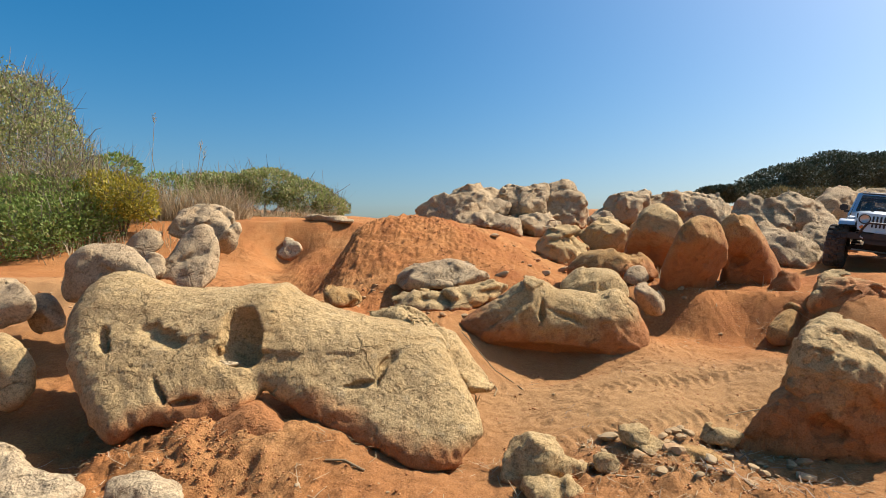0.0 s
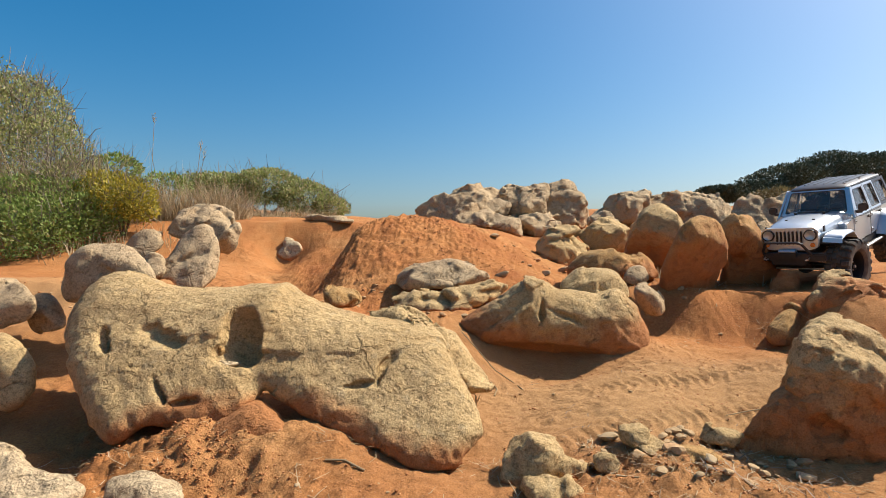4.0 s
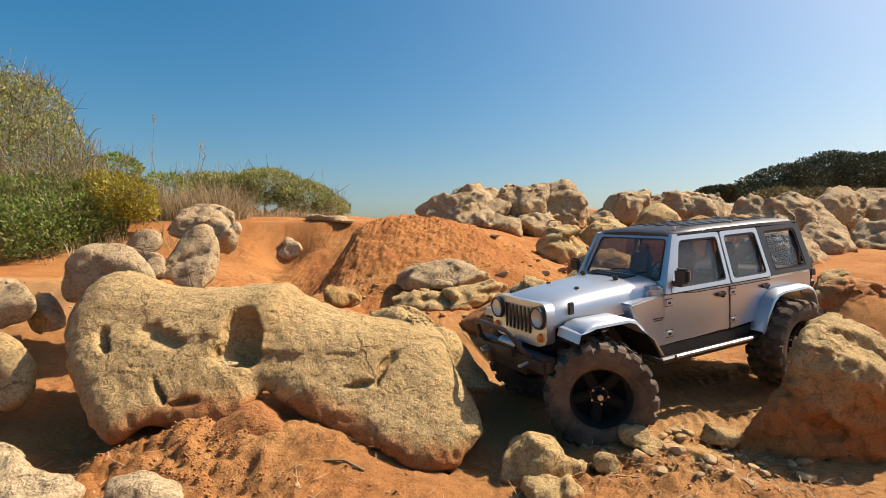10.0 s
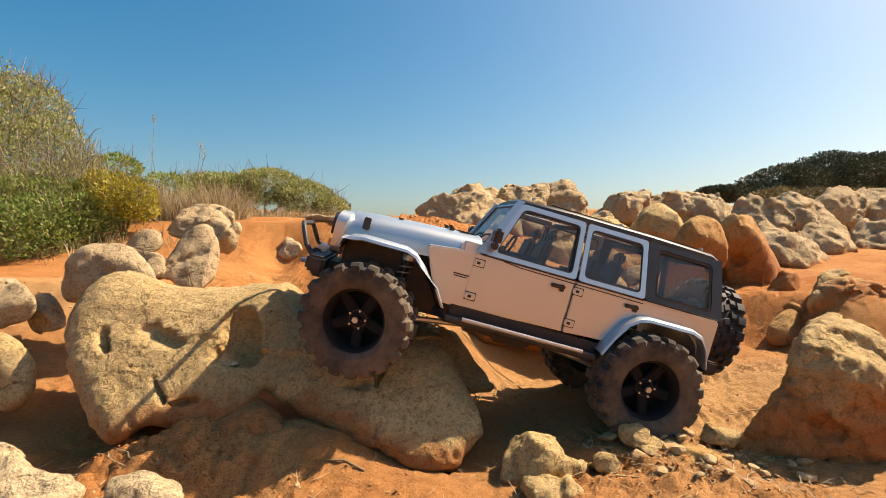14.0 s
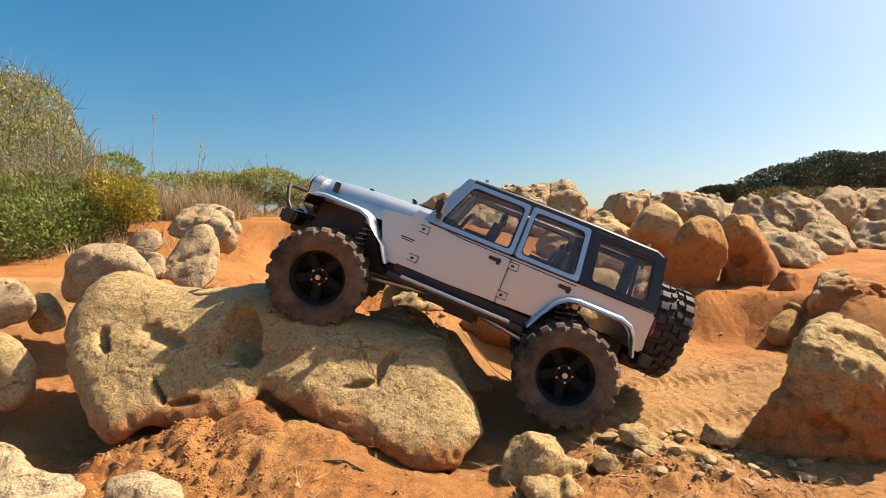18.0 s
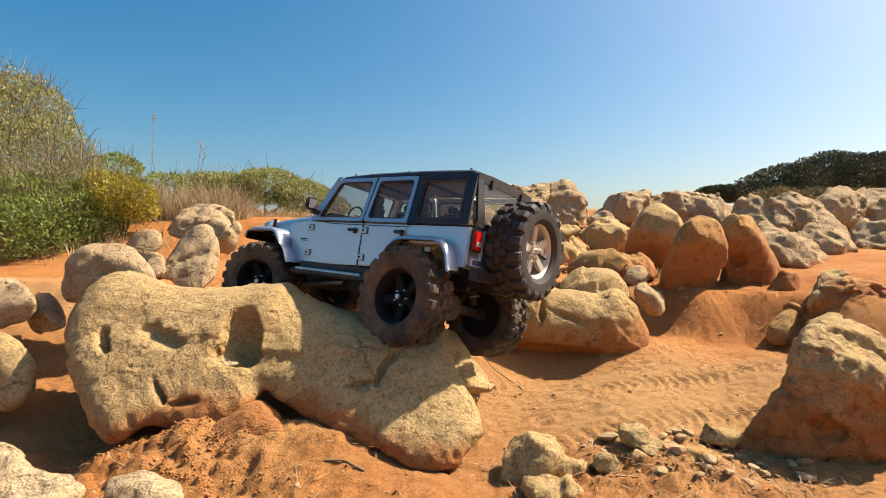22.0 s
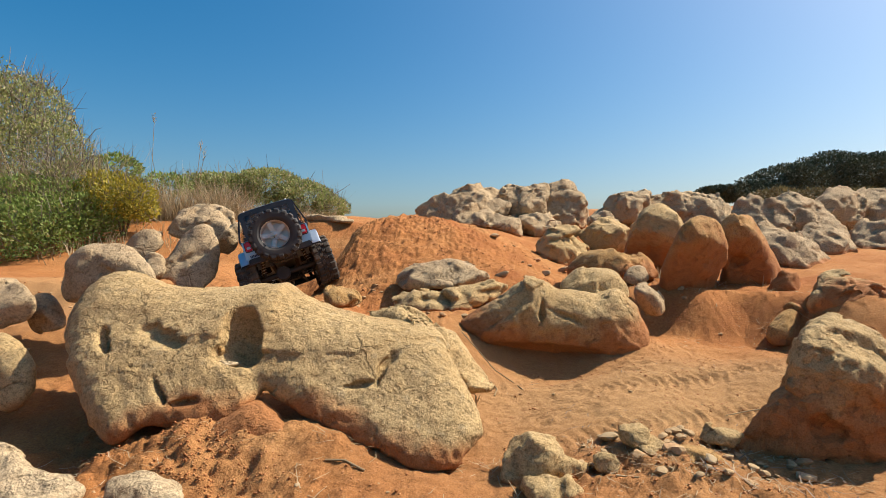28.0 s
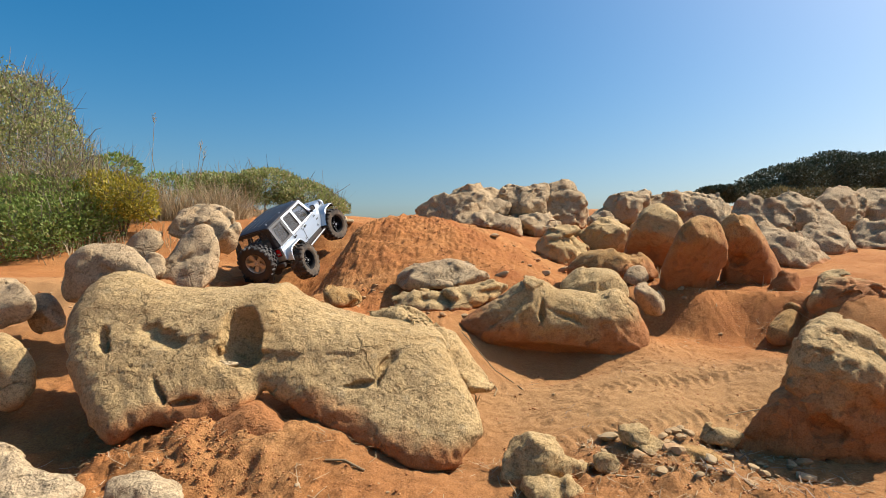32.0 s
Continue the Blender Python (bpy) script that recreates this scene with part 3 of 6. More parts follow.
rock("boulder", [outline(((-0.725, 0.261), (-0.713, 0.289), (-0.68, 0.277), (-0.665, 0.245), (-0.699, 0.228)), 1.286, 0.4, 0.02, 0.04, 0.01)],
     cell=0.005, mat=ROCK_GREY, soil=0.02, chisel=5, seed=30, wear=0.002, billow=0.2, floor=0.15, broken=((14, .010, .002),), label="small smooth grey-tan stone against a boulder")
rock("stone_block", [outline(((-0.706, 0.26), (-0.705, 0.326), (-0.659, 0.34), (-0.613, 0.321), (-0.572, 0.279), (-0.573, 0.242), (-0.661, 0.232)), 2.204, 0.3, 0.03, 0.05, 0.012)],
     cell=0.006, soft=0.01, mat=ROCK_PALE, soil=0.03, chisel=10, seed=31, wear=0.003, billow=0.2, floor=0.15, broken=((12, .012, .003),), label="pale angular stone set in the red earth bank")
rock("left_stone", [outline(((-0.72, 0.233), (-0.691, 0.249), (-0.654, 0.246), (-0.633, 0.229), (-0.618, 0.208), (-0.63, 0.194), (-0.699, 0.177)), 0.833, 0.4, 0.03, 0.05, 0.014)],
     cell=0.0045, mat=ROCK_GREY, soil=0.02, chisel=5, seed=33, floor=0.08, wear=0.002, billow=0.3, broken=((10, .010, .002),), label="grey-tan stone at the edge of the gully")
rock("left_stone", [outline(((-0.654, 0.197), (-0.651, 0.22), (-0.628, 0.208), (-0.607, 0.194), (-0.603, 0.177), (-0.624, 0.172), (-0.644, 0.183)), 0.872, 0.3, 0.02, 0.03, 0.015)],
     cell=0.004, mat=ROCK_GREY, soil=0.02, chisel=5, seed=34, floor=0.08, wear=0.002, billow=0.3, broken=((14, .008, .002),), label="small angular stone above the gully")
rock("left_stone", [outline(((-0.602, 0.187), (-0.559, 0.187), (-0.536, 0.172), (-0.517, 0.151), (-0.512, 0.129), (-0.52, 0.11), (-0.572, 0.104)), 0.722, 0.4, 0.03, 0.05, 0.02)],
     cell=0.004, mat=ROCK, soil=0.05, chisel=5, seed=35, floor=0.0, wear=0.002, billow=0.3, broken=((10, .008, .002),), label="tan stone beside the gully")
rock("pale_stone", [outline(((-0.333, 0.162), (-0.306, 0.157), (-0.291, 0.147), (-0.274, 0.144), (-0.257, 0.137), (-0.243, 0.131), (-0.246, 0.119), (-0.313, 0.119)), 0.441, 0.5, 0.012, 0.03, 0.02)],
     cell=0.0026, mat=ROCK_PALE, soil=0.01, chisel=6, seed=37, wear=0.001, billow=0.3, floor=0.06, broken=((18, .004, .001),), label="smooth pale stone close to the ground")
rock("pale_stone", [outline(((-0.258, 0.112), (-0.245, 0.118), (-0.224, 0.118), (-0.204, 0.112), (-0.196, 0.106), (-0.255, 0.104)), 0.476, 0.4, 0.01, 0.03, 0.012)],
     cell=0.003, mat=ROCK_PALE, soil=0.01, chisel=6, seed=39, wear=0.001, billow=0.3, floor=0.04, label="smooth pale stone close to the ground")
# slabs before the mound
rock("flat_slab", [outline(((-0.124, 0.228), (-0.102, 0.24), (-0.054, 0.26), (0.008, 0.279), (0.055, 0.267), (0.112, 0.238), (0.103, 0.228), (0.02, 0.219), (-0.08, 0.214)), 1.253, 0.9, 0.03, 0.05, 0.012)],
     cell=0.005, soft=0.008, mat=ROCK_GREY, soil=0.008, chisel=10, seed=41, crest=0.006, wear=0.002, billow=0.2, wear_scale=12, floor=0.12, broken=((7, .012, .002), (20, .005, .0015)), label="flat sandstone slab overhanging red earth")
rock("flat_slab", [outline(((-0.105, 0.194), (-0.07, 0.21), (-0.005, 0.206), (0.055, 0.214), (0.111, 0.232), (0.142, 0.223), (0.119, 0.2), (0.074, 0.194), (0.042, 0.177), (-0.027, 0.177), (-0.093, 0.179)), 1.15, 0.9, 0.025, 0.06, 0.012)], [((-0.015, 1.020, 0.200), (0.0983, 0.03, 0.0044), 0, -4, 0),
     ((0.061, 1.020, 0.214), (0.0437, 0.03, 0.0033), 0, -10, 0)],
     cell=0.005, soft=0.01, mat=ROCK, soil=0.01, chisel=10, seed=43, wear=0.003, billow=0.2, terrace=0.003, floor=0.1, broken=((9, .012, .003), (24, .005, .0015)), label="low layered tan sandstone slab in the earth")
rock("stone", [outline(((-0.22, 0.216), (-0.197, 0.224), (-0.17, 0.218), (-0.157, 0.201), (-0.195, 0.19), (-0.222, 0.197)), 1.028, 0.3, 0.02, 0.03, 0.012)],
     cell=0.0045, mat=ROCK_OCHRE, soil=0.03, chisel=10, seed=45, wear=0.002, billow=0.2, floor=0.1, broken=((14, .010, .002),), label="small ochre stone on the earth")
# tall stones at the end of the track
# high soil: red earth stain, deepened to put the fronts' shade into the colour
rock("upright_boulder", [outline(((0.517, 0.222), (0.519, 0.286), (0.535, 0.349), (0.564, 0.371), (0.601, 0.363), (0.633, 0.32), (0.648, 0.262), (0.643, 0.202), (0.603, 0.159), (0.542, 0.159)), 1.206, -0.5, 0.045, 0.07, 0.03)],
     cell=0.0048, mat=ROCK_OCHRE, soil=0.28, chisel=7, seed=47, wear=0.003, billow=0.4, wear_scale=9, floor=0.06, broken=((7, .010, .001), (24, .003, .0006)), label="tall rounded boulder stained and shaded red-brown, leaning on its neighbour")
rock("upright_boulder", [outline(((0.71, 0.174), (0.684, 0.301), (0.673, 0.36), (0.71, 0.385), (0.744, 0.376), (0.776, 0.315), (0.815, 0.26), (0.844, 0.203), (0.838, 0.151), (0.74, 0.144)), 1.287, -0.42, 0.045, 0.07, 0.028)], [((0.703, 1.254, 0.272), (0.0188, 0.02, 0.0134), 0, 0, 0)],
     cell=0.005, mat=ROCK_OCHRE, soil=0.28, chisel=7, seed=49, wear=0.003, billow=0.4, wear_scale=9, floor=0.06, broken=((7, .012, .001), (24, .003, .0006)), label="tall narrow boulder stained and shaded red-brown with a round hole")
rock("boulder", [outline(((0.561, 0.285), (0.574, 0.359), (0.603, 0.408), (0.659, 0.427), (0.715, 0.395), (0.743, 0.352), (0.74, 0.267), (0.686, 0.232), (0.598, 0.241)), 1.612, -0.4, 0.07, 0.1, 0.05)],
     cell=0.007, mat=ROCK, soil=0.22, chisel=10, seed=51, wear=0.004, billow=0.4, wear_scale=9, floor=0.1, broken=((6, .016, .003), (20, .005, .0012)), label="rounded tan boulder in shade at the foot of the outcrop")
rock("ledge_rock", [outline(((0.694, 0.174), (0.711, 0.214), (0.735, 0.245), (0.764, 0.235), (0.805, 0.224), (0.868, 0.214), (0.931, 0.205), (0.914, 0.092), (0.813, 0.113), (0.743, 0.143)), 1.017, 0.15, 0.035, 0.06, 0.012)],
     cell=0.005, soft=0.02, mat=ROCK, soil=0.06, chisel=10, seed=53, crest=0.006, wear=0.004, ridge=0.003, ridge_scale=16, floor=0.08, broken=((10, .026, .004), (28, .009, .002)), label="rough low sandstone ledge beside the track")
rock("boulder", [outline(((0.748, 0.16), (0.75, 0.225), (0.765, 0.251), (0.8, 0.23), (0.817, 0.186), (0.811, 0.152), (0.779, 0.139)), 1.178, -0.2, 0.03, 0.05, 0.014)],
     cell=0.005, mat=ROCK_OCHRE, soil=0.2, chisel=10, seed=55, wear=0.003, billow=0.3, floor=0.1, broken=((9, .010, .002),), label="low ochre boulder in shade by the track")
rock("boulder", [outline(((0.628, 0.139), (0.645, 0.171), (0.672, 0.187), (0.698, 0.179), (0.693, 0.139), (0.666, 0.122), (0.635, 0.122)), 1.035, 0.1, 0.025, 0.04, 0.01)],
     cell=0.0042, mat=ROCK_OCHRE, soil=0.05, chisel=10, seed=56, wear=0.002, billow=0.3, floor=0.06, broken=((14, .010, .002),), label="small ochre stone at the foot of the ledge")
rock("boulder", [outline(((0.426, 0.361), (0.478, 0.406), (0.569, 0.402), (0.649, 0.373), (0.639, 0.302), (0.596, 0.271), (0.535, 0.283), (0.482, 0.331)), 1.834, 0.4, 0.05, 0.09, 0.014)], [((0.516, 1.760, 0.330), (0.0113, 0.05, 0.0754), 0, 40, 0)],
     cell=0.0075, mat=ROCK, soil=0.03, chisel=10, seed=57, crest=0.006, wear=0.004, billow=0.2, ridge=0.004, ridge_scale=8, floor=0.15, broken=((8, .03, .005), (20, .010, .003)), label="broken sandstone block on the slope")
rock("boulder", [outline(((0.299, 0.32), (0.371, 0.354), (0.434, 0.342), (0.474, 0.302), (0.475, 0.256), (0.399, 0.245), (0.324, 0.28)), 1.701, 0.7, 0.04, 0.07, 0.02)],
     cell=0.007, mat=ROCK, soil=0.02, chisel=10, seed=59, crest=0.006, wear=0.004, billow=0.2, terrace=0.005, floor=0.15, broken=((9, .028, .005), (22, .010, .003)), label="low broken sandstone slab on the slope")
rock("boulder", [outline(((0.314, 0.248), (0.361, 0.273), (0.448, 0.284), (0.506, 0.293), (0.535, 0.265), (0.53, 0.234), (0.468, 0.229), (0.384, 0.229), (0.323, 0.232)), 1.339, 0.4, 0.03, 0.05, 0.015)],
     cell=0.0055, mat=ROCK_OCHRE, soil=0.12, chisel=10, seed=61, crest=0.006, wear=0.003, billow=0.2, floor=0.12, broken=((9, .018, .003), (24, .005, .001)), label="brown sandstone slab wedged between boulders")
rock("boulder", [outline(((0.41, 0.23), (0.424, 0.258), (0.451, 0.265), (0.472, 0.25), (0.465, 0.228), (0.432, 0.223)), 1.223, 0.4, 0.02, 0.04, 0.015)],
     cell=0.0045, mat=ROCK_GREY, soil=0.03, chisel=10, seed=62, wear=0.002, billow=0.2, floor=0.1, broken=((14, .008, .002),), label="pale angular stone wedged behind a boulder")
rock("boulder", [outline(((0.389, 0.209), (0.4, 0.232), (0.434, 0.232), (0.457, 0.198), (0.461, 0.169), (0.428, 0.155), (0.407, 0.181)), 1.101, 0.2, 0.025, 0.04, 0.008)],
     cell=0.0045, mat=ROCK_GREY, soil=0.03, chisel=10, seed=63, wear=0.003, billow=0.2, floor=0.1, broken=((12, .012, .003),), label="small angular stone beside the boulder")
# the outcrops along the skyline, each a jumble of broken blocks
def outcrop(label, blocks, seed, cell, broken=((5, .018, .002), (12, .012, .0015), (30, .005, .001))):
    home = np.mean([[np.mean([p[0] for p in b.points]), b.depth, np.mean([p[1] for p in b.points])] for b in blocks], 0)
    ob = tagged(new("outcrop"), label, "rock outcrop", "outcrops")
    home[2] -= 0.1
    ob.location = home
    for k, block_shape in enumerate(blocks):
        stone = rock("rock_block", [block_shape], cell=cell, wear=0.003, wear_scale=14, billow=0.0, chisel=14, crest=0.011, broken=broken, mat=ROCK_GREY, soil=0.02, seed=seed + 7 * k)
        stone.location = Vector(stone.location) - Vector(home)
        stone.parent = ob
        stone["label"], stone["category"] = "", ""
        del stone["label"], stone["category"]


outcrop("rugged pale sandstone outcrop on the skyline", [
    outline(((-0.142, 0.489), (-0.061, 0.547), (0.078, 0.574), (0.163, 0.601), (0.27, 0.607), (0.322, 0.553), (0.288, 0.452), (0.124, 0.432), (-0.038, 0.432)), 2.467, 0.6, 0.08, 0.15, 0.022),
    outline(((0.27, 0.556), (0.329, 0.621), (0.442, 0.615), (0.505, 0.621), (0.567, 0.571), (0.546, 0.456), (0.405, 0.419), (0.294, 0.436)), 2.579, 0.3, 0.08, 0.15, 0.022),
    outline(((0.491, 0.576), (0.551, 0.62), (0.629, 0.638), (0.674, 0.608), (0.71, 0.526), (0.728, 0.439), (0.613, 0.411), (0.5, 0.431)), 2.653, 0.2, 0.08, 0.15, 0.022),
    outline(((0.041, 0.461), (0.15, 0.494), (0.243, 0.445), (0.35, 0.397), (0.356, 0.351), (0.232, 0.339), (0.113, 0.376)), 2.241, 1.0, 0.06, 0.1, 0.014),
    outline(((0.319, 0.448), (0.466, 0.461), (0.592, 0.428), (0.556, 0.375), (0.426, 0.367), (0.338, 0.385)), 2.361, 0.8, 0.06, 0.1, 0.014)], 65, 0.0092)
outcrop("rugged tan sandstone outcrop on the skyline", [
    outline(((0.733, 0.506), (0.771, 0.543), (0.839, 0.561), (0.935, 0.548), (0.967, 0.475), (0.924, 0.403), (0.798, 0.416)), 2.361, 0.2, 0.08, 0.12, 0.022),
    outline(((0.933, 0.533), (1.041, 0.55), (1.155, 0.566), (1.221, 0.533), (1.221, 0.431), (1.112, 0.405), (0.974, 0.418)), 2.354, 0.5, 0.08, 0.12, 0.022),
    outline(((1.128, 0.534), (1.196, 0.562), (1.267, 0.534), (1.325, 0.486), (1.328, 0.423), (1.239, 0.39), (1.142, 0.403)), 2.312, 0.5, 0.08, 0.12, 0.022),
    outline(((0.637, 0.437), (0.682, 0.475), (0.73, 0.47), (0.77, 0.412), (0.762, 0.37), (0.668, 0.387)), 2.237, 0.5, 0.06, 0.1, 0.018)], 131, 0.0092)
outcrop("pitted tan sandstone outcrop running up the slope", [
    outline(((0.99, 0.302), (1.029, 0.378), (1.071, 0.382), (1.128, 0.356), (1.168, 0.293), (1.195, 0.23), (1.165, 0.193), (1.071, 0.201), (1.002, 0.233)), 1.662, 0.7, 0.06, 0.12, 0.022),
    outline(((1.14, 0.436), (1.221, 0.503), (1.3, 0.517), (1.369, 0.469), (1.394, 0.39), (1.325, 0.334), (1.208, 0.363)), 2.009, 0.7, 0.08, 0.12, 0.022),
    outline(((1.45, 0.508), (1.55, 0.535), (1.613, 0.493), (1.656, 0.417), (1.687, 0.368), (1.619, 0.302), (1.521, 0.337), (1.468, 0.422)), 2.165, 0.7, 0.08, 0.12, 0.022),
    outline(((1.313, 0.343), (1.396, 0.384), (1.463, 0.359), (1.476, 0.302), (1.409, 0.243), (1.339, 0.262)), 1.891, 0.6, 0.06, 0.1, 0.018)], 181, 0.0082, broken=((6, .018, .002), (13, .012, .0015), (34, .005, .001)))
outcrop("pitted tan sandstone outcrop at the edge of the slope", [
    outline(((1.694, 0.473), (1.805, 0.561), (1.911, 0.584), (1.958, 0.539), (1.931, 0.43), (1.811, 0.391)), 2.332, 0.6, 0.08, 0.14, 0.022),
    outline(((1.937, 0.527), (2.045, 0.584), (2.177, 0.578), (2.301, 0.558), (2.202, 0.38), (1.971, 0.38)), 2.379, 0.6, 0.08, 0.14, 0.022),
    outline(((1.589, 0.324), (1.723, 0.393), (1.859, 0.393), (2.023, 0.37), (1.921, 0.238), (1.678, 0.259)), 2.077, 0.8, 0.08, 0.12, 0.018),
    outline(((2.181, 0.535), (2.382, 0.576), (2.575, 0.548), (2.469, 0.352), (2.172, 0.352)), 2.314, 0.5, 0.08, 0.14, 0.022)], 231, 0.009, broken=((6, .018, .002), (13, .012, .0015), (34, .005, .001)))
# loose stones on the near ground
rock("loose_stone", [((0.090, 0.525, 0.088), (.034, .028, .027), 0, 12), ((0.121, 0.525, 0.081), (.028, .024, .017), 0, 22)], facets=7, broken=((22, .005, .0005),), power=3.2, cell=0.0027, soft=0.004,
     mat=ROCK, soil=0.008, seed=73, wear=0.001, wear_scale=25, floor=0.02, label="angular tan stone lying on the red earth")
rock("loose_stone", [((0.099, 0.485, 0.076), (.027, .020, .013), 0, 0), ((0.115, 0.485, 0.081), (.012, .016, .011), 0, 30)], facets=7, broken=((22, .005, .0005),), power=3.2, cell=0.0027, soft=0.003, mat=ROCK, soil=0.006, seed=75, wear=0.002,
     wear_scale=30, floor=0.02, label="rough tan stone lying on the red earth")
rock("loose_stone", [((0.162, 0.525, 0.088), (.016, .014, .010), 0, 10)], facets=8, cell=0.003, mat=ROCK, soil=0.006, seed=77, wear=0.003, wear_scale=30, floor=0.03, label="small tan stone lying on the red earth")
rock("flat_stone", [((0.306, 0.575, 0.096), (.026, .018, .008), 0, 4)], facets=7, broken=((22, .005, .0005),), power=3.2, cell=0.0027, mat=ROCK, soil=0.004, seed=79, wear=0.0015, wear_scale=30, floor=0.03, label="flat tan stone at the edge of the track")
rock("loose_stone", [((0.224, 0.550, 0.093), (.020, .014, .008), 0, 8)], facets=7, broken=((22, .005, .0005),), power=3.2, cell=0.0027, mat=ROCK, soil=0.004, seed=81, wear=0.0015, wear_scale=30, floor=0.03, label="flat angular tan stone on the red earth")
rock("loose_stone", [((0.257, 0.535, 0.088), (.026, .016, .010), 0, 12)], facets=7, broken=((22, .005, .0005),), power=3.2, cell=0.0027, mat=ROCK_OCHRE, soil=0.004, seed=83, wear=0.001, wear_scale=30, floor=0.03, label="rough ochre stone half buried in the earth")
rock("loose_stone", [((0.201, 0.560, 0.100), (.014, .011, .007), 0, -5)], facets=7, broken=((22, .005, .0005),), power=3.2, cell=0.0027, mat=ROCK, soil=0.004, seed=85, wear=0.0015, wear_scale=30, floor=0.03, label="small angular tan stone on the red earth")
rock("slab_edge", [((-0.513, 2.350, 0.433), (.10, .06, .016), 0, 3), ((-0.428, 2.300, 0.421), (.05, .05, .012), 0, 0)], facets=6, cell=0.007, mat=ROCK_GREY, soil=0.004, seed=87, wear=0.004, floor=0.3, label="thin pale slab at the lip of the plateau")



# ---- the model car ----
def part(name, bm, mat, parent, label="", smooth=False):
    bmesh.ops.recalc_face_normals(bm, faces=bm.faces[:])
    me = bpy.data.meshes.new(name)
    bm.to_mesh(me)
    bm.free()
    if smooth:
        me.shade_smooth()
        me.set_sharp_from_angle(angle=radians(38))
    me.materials.append(mat)
    ob = new(name, me)
    ob.parent = parent
    return tagged(ob, label)


def block(size, at=(0, 0, 0), bevel=0.0015, turn=None):
    bm = bmesh.new()
    bmesh.ops.create_cube(bm, size=1, matrix=Matrix.Translation(at) @ (turn or Matrix()) @ Matrix.Diagonal((*size, 1)))
    if bevel:
        bmesh.ops.bevel(bm, geom=bm.edges[:], offset=bevel, segments=2, affect="EDGES", clamp_overlap=True)
    return bm


def join(*many):
    out = bmesh.new()
    for bm in many:
        me = bpy.data.meshes.new("joined")
        bm.to_mesh(me)
        bm.free()
        out.from_mesh(me)
        bpy.data.meshes.remove(me)
    return out


def solid(loop_a, loop_b, bevel=0.0):
    """A closed body between two loops of as many points."""
    bm = bmesh.new()
    a, b = [bm.verts.new(p) for p in loop_a], [bm.verts.new(p) for p in loop_b]
    bm.faces.new(a)
    bm.faces.new(b[::-1])
    n = len(a)
    for i in range(n):
        bm.faces.new((a[i], b[i], b[(i + 1) % n], a[(i + 1) % n]))
    if bevel:
        bmesh.ops.recalc_face_normals(bm, faces=bm.faces[:])
        bmesh.ops.bevel(bm, geom=bm.edges[:], offset=bevel, segments=2, affect="EDGES", clamp_overlap=True)
    return bm


def prism(profile, y0, y1, bevel=0.0015):
    return solid([(x, y0, z) for x, z in profile], [(x, y1, z) for x, z in profile], bevel)


def slab(points, thick):
    """A flat sheet with thickness, from the corners of its outer face."""
    p = [Vector(v) for v in points]
    n = (p[1] - p[0]).cross(p[2] - p[0]).normalized() * thick
    return solid(p, [v - n for v in p])


def rim_frame(outer, inner, thick):
    """A frame with an opening: outer and inner loops of as many corners."""
    o, i = [Vector(v) for v in outer], [Vector(v) for v in inner]
    n = (o[1] - o[0]).cross(o[2] - o[0]).normalized() * thick
    bm = bmesh.new()
    rings = [[bm.verts.new(v) for v in ring] for ring in (o, i, [v - n for v in i], [v - n for v in o])]
    k = len(o)
    for a, b in zip(rings, rings[1:] + rings[:1]):
        for j in range(k):
            bm.faces.new((a[j], a[(j + 1) % k], b[(j + 1) % k], b[j]))
    return bm


def rounded(corners, r, steps=3):
    """Corners of a flat outline, each rounded off by r."""
    out, n = [], len(corners)
    for i in range(n):
        p, a, b = (Vector(corners[(i + k) % n]) for k in (0, -1, 1))
        da, db = (a - p), (b - p)
        ra, rb = min(r, da.length * 0.45), min(r, db.length * 0.45)
        s, e = p + da.normalized() * ra, p + db.normalized() * rb
        for k in range(steps + 1):
            t = k / steps
            out.append((s * (1 - t) + p * t) * (1 - t) + (p * (1 - t) + e * t) * t)
    return out


def tube(points, r, segments=8):
    bm = bmesh.new()
    p = [Vector(v) for v in points]
    rings = []
    for i, v in enumerate(p):
        d = (p[min(i + 1, len(p) - 1)] - p[max(i - 1, 0)]).normalized()
        side = d.cross(Vector((0.13, 0.31, 0.94))).normalized()
        up = d.cross(side)
        rings.append([bm.verts.new(v + r * (side * math.cos(a) + up * math.sin(a))) for a in np.linspace(0, 2 * math.pi, segments, endpoint=False)])
    for a, b in zip(rings, rings[1:]):
        for j in range(segments):
            bm.faces.new((a[j], a[(j + 1) % segments], b[(j + 1) % segments], b[j]))
    bm.faces.new(rings[0])
    bm.faces.new(rings[-1][::-1])
    return bm


def lathe(profile, segments=48, axis="Y"):
    """A body turned round an axis, from (distance along, radius) pairs; closed when the ends meet the axis or each other."""
    bm = bmesh.new()
    rings = []
    for along, r in profile:
        ring = []
        for a in np.linspace(0, 2 * math.pi, segments, endpoint=False):
            u, v = r * math.cos(a), r * math.sin(a)
            ring.append(bm.verts.new((u, along, v) if axis == "Y" else (along, u, v)))
        rings.append(ring)
    for a, b in zip(rings, rings[1:]):
        for j in range(segments):
            bm.faces.new((a[j], a[(j + 1) % segments], b[(j + 1) % segments], b[j]))
    return bm


def disc(r, at, axis, depth, segments=24, bevel=0.0):
    bm = bmesh.new()
    turn = {"X": Matrix.Rotation(radians(90), 4, "Y"), "Y": Matrix.Rotation(radians(90), 4, "X"), "Z": Matrix()}[axis]
    bmesh.ops.create_cone(bm, cap_ends=True, segments=segments, radius1=r, radius2=r, depth=depth, matrix=Matrix.Translation(at) @ turn)
    return bm


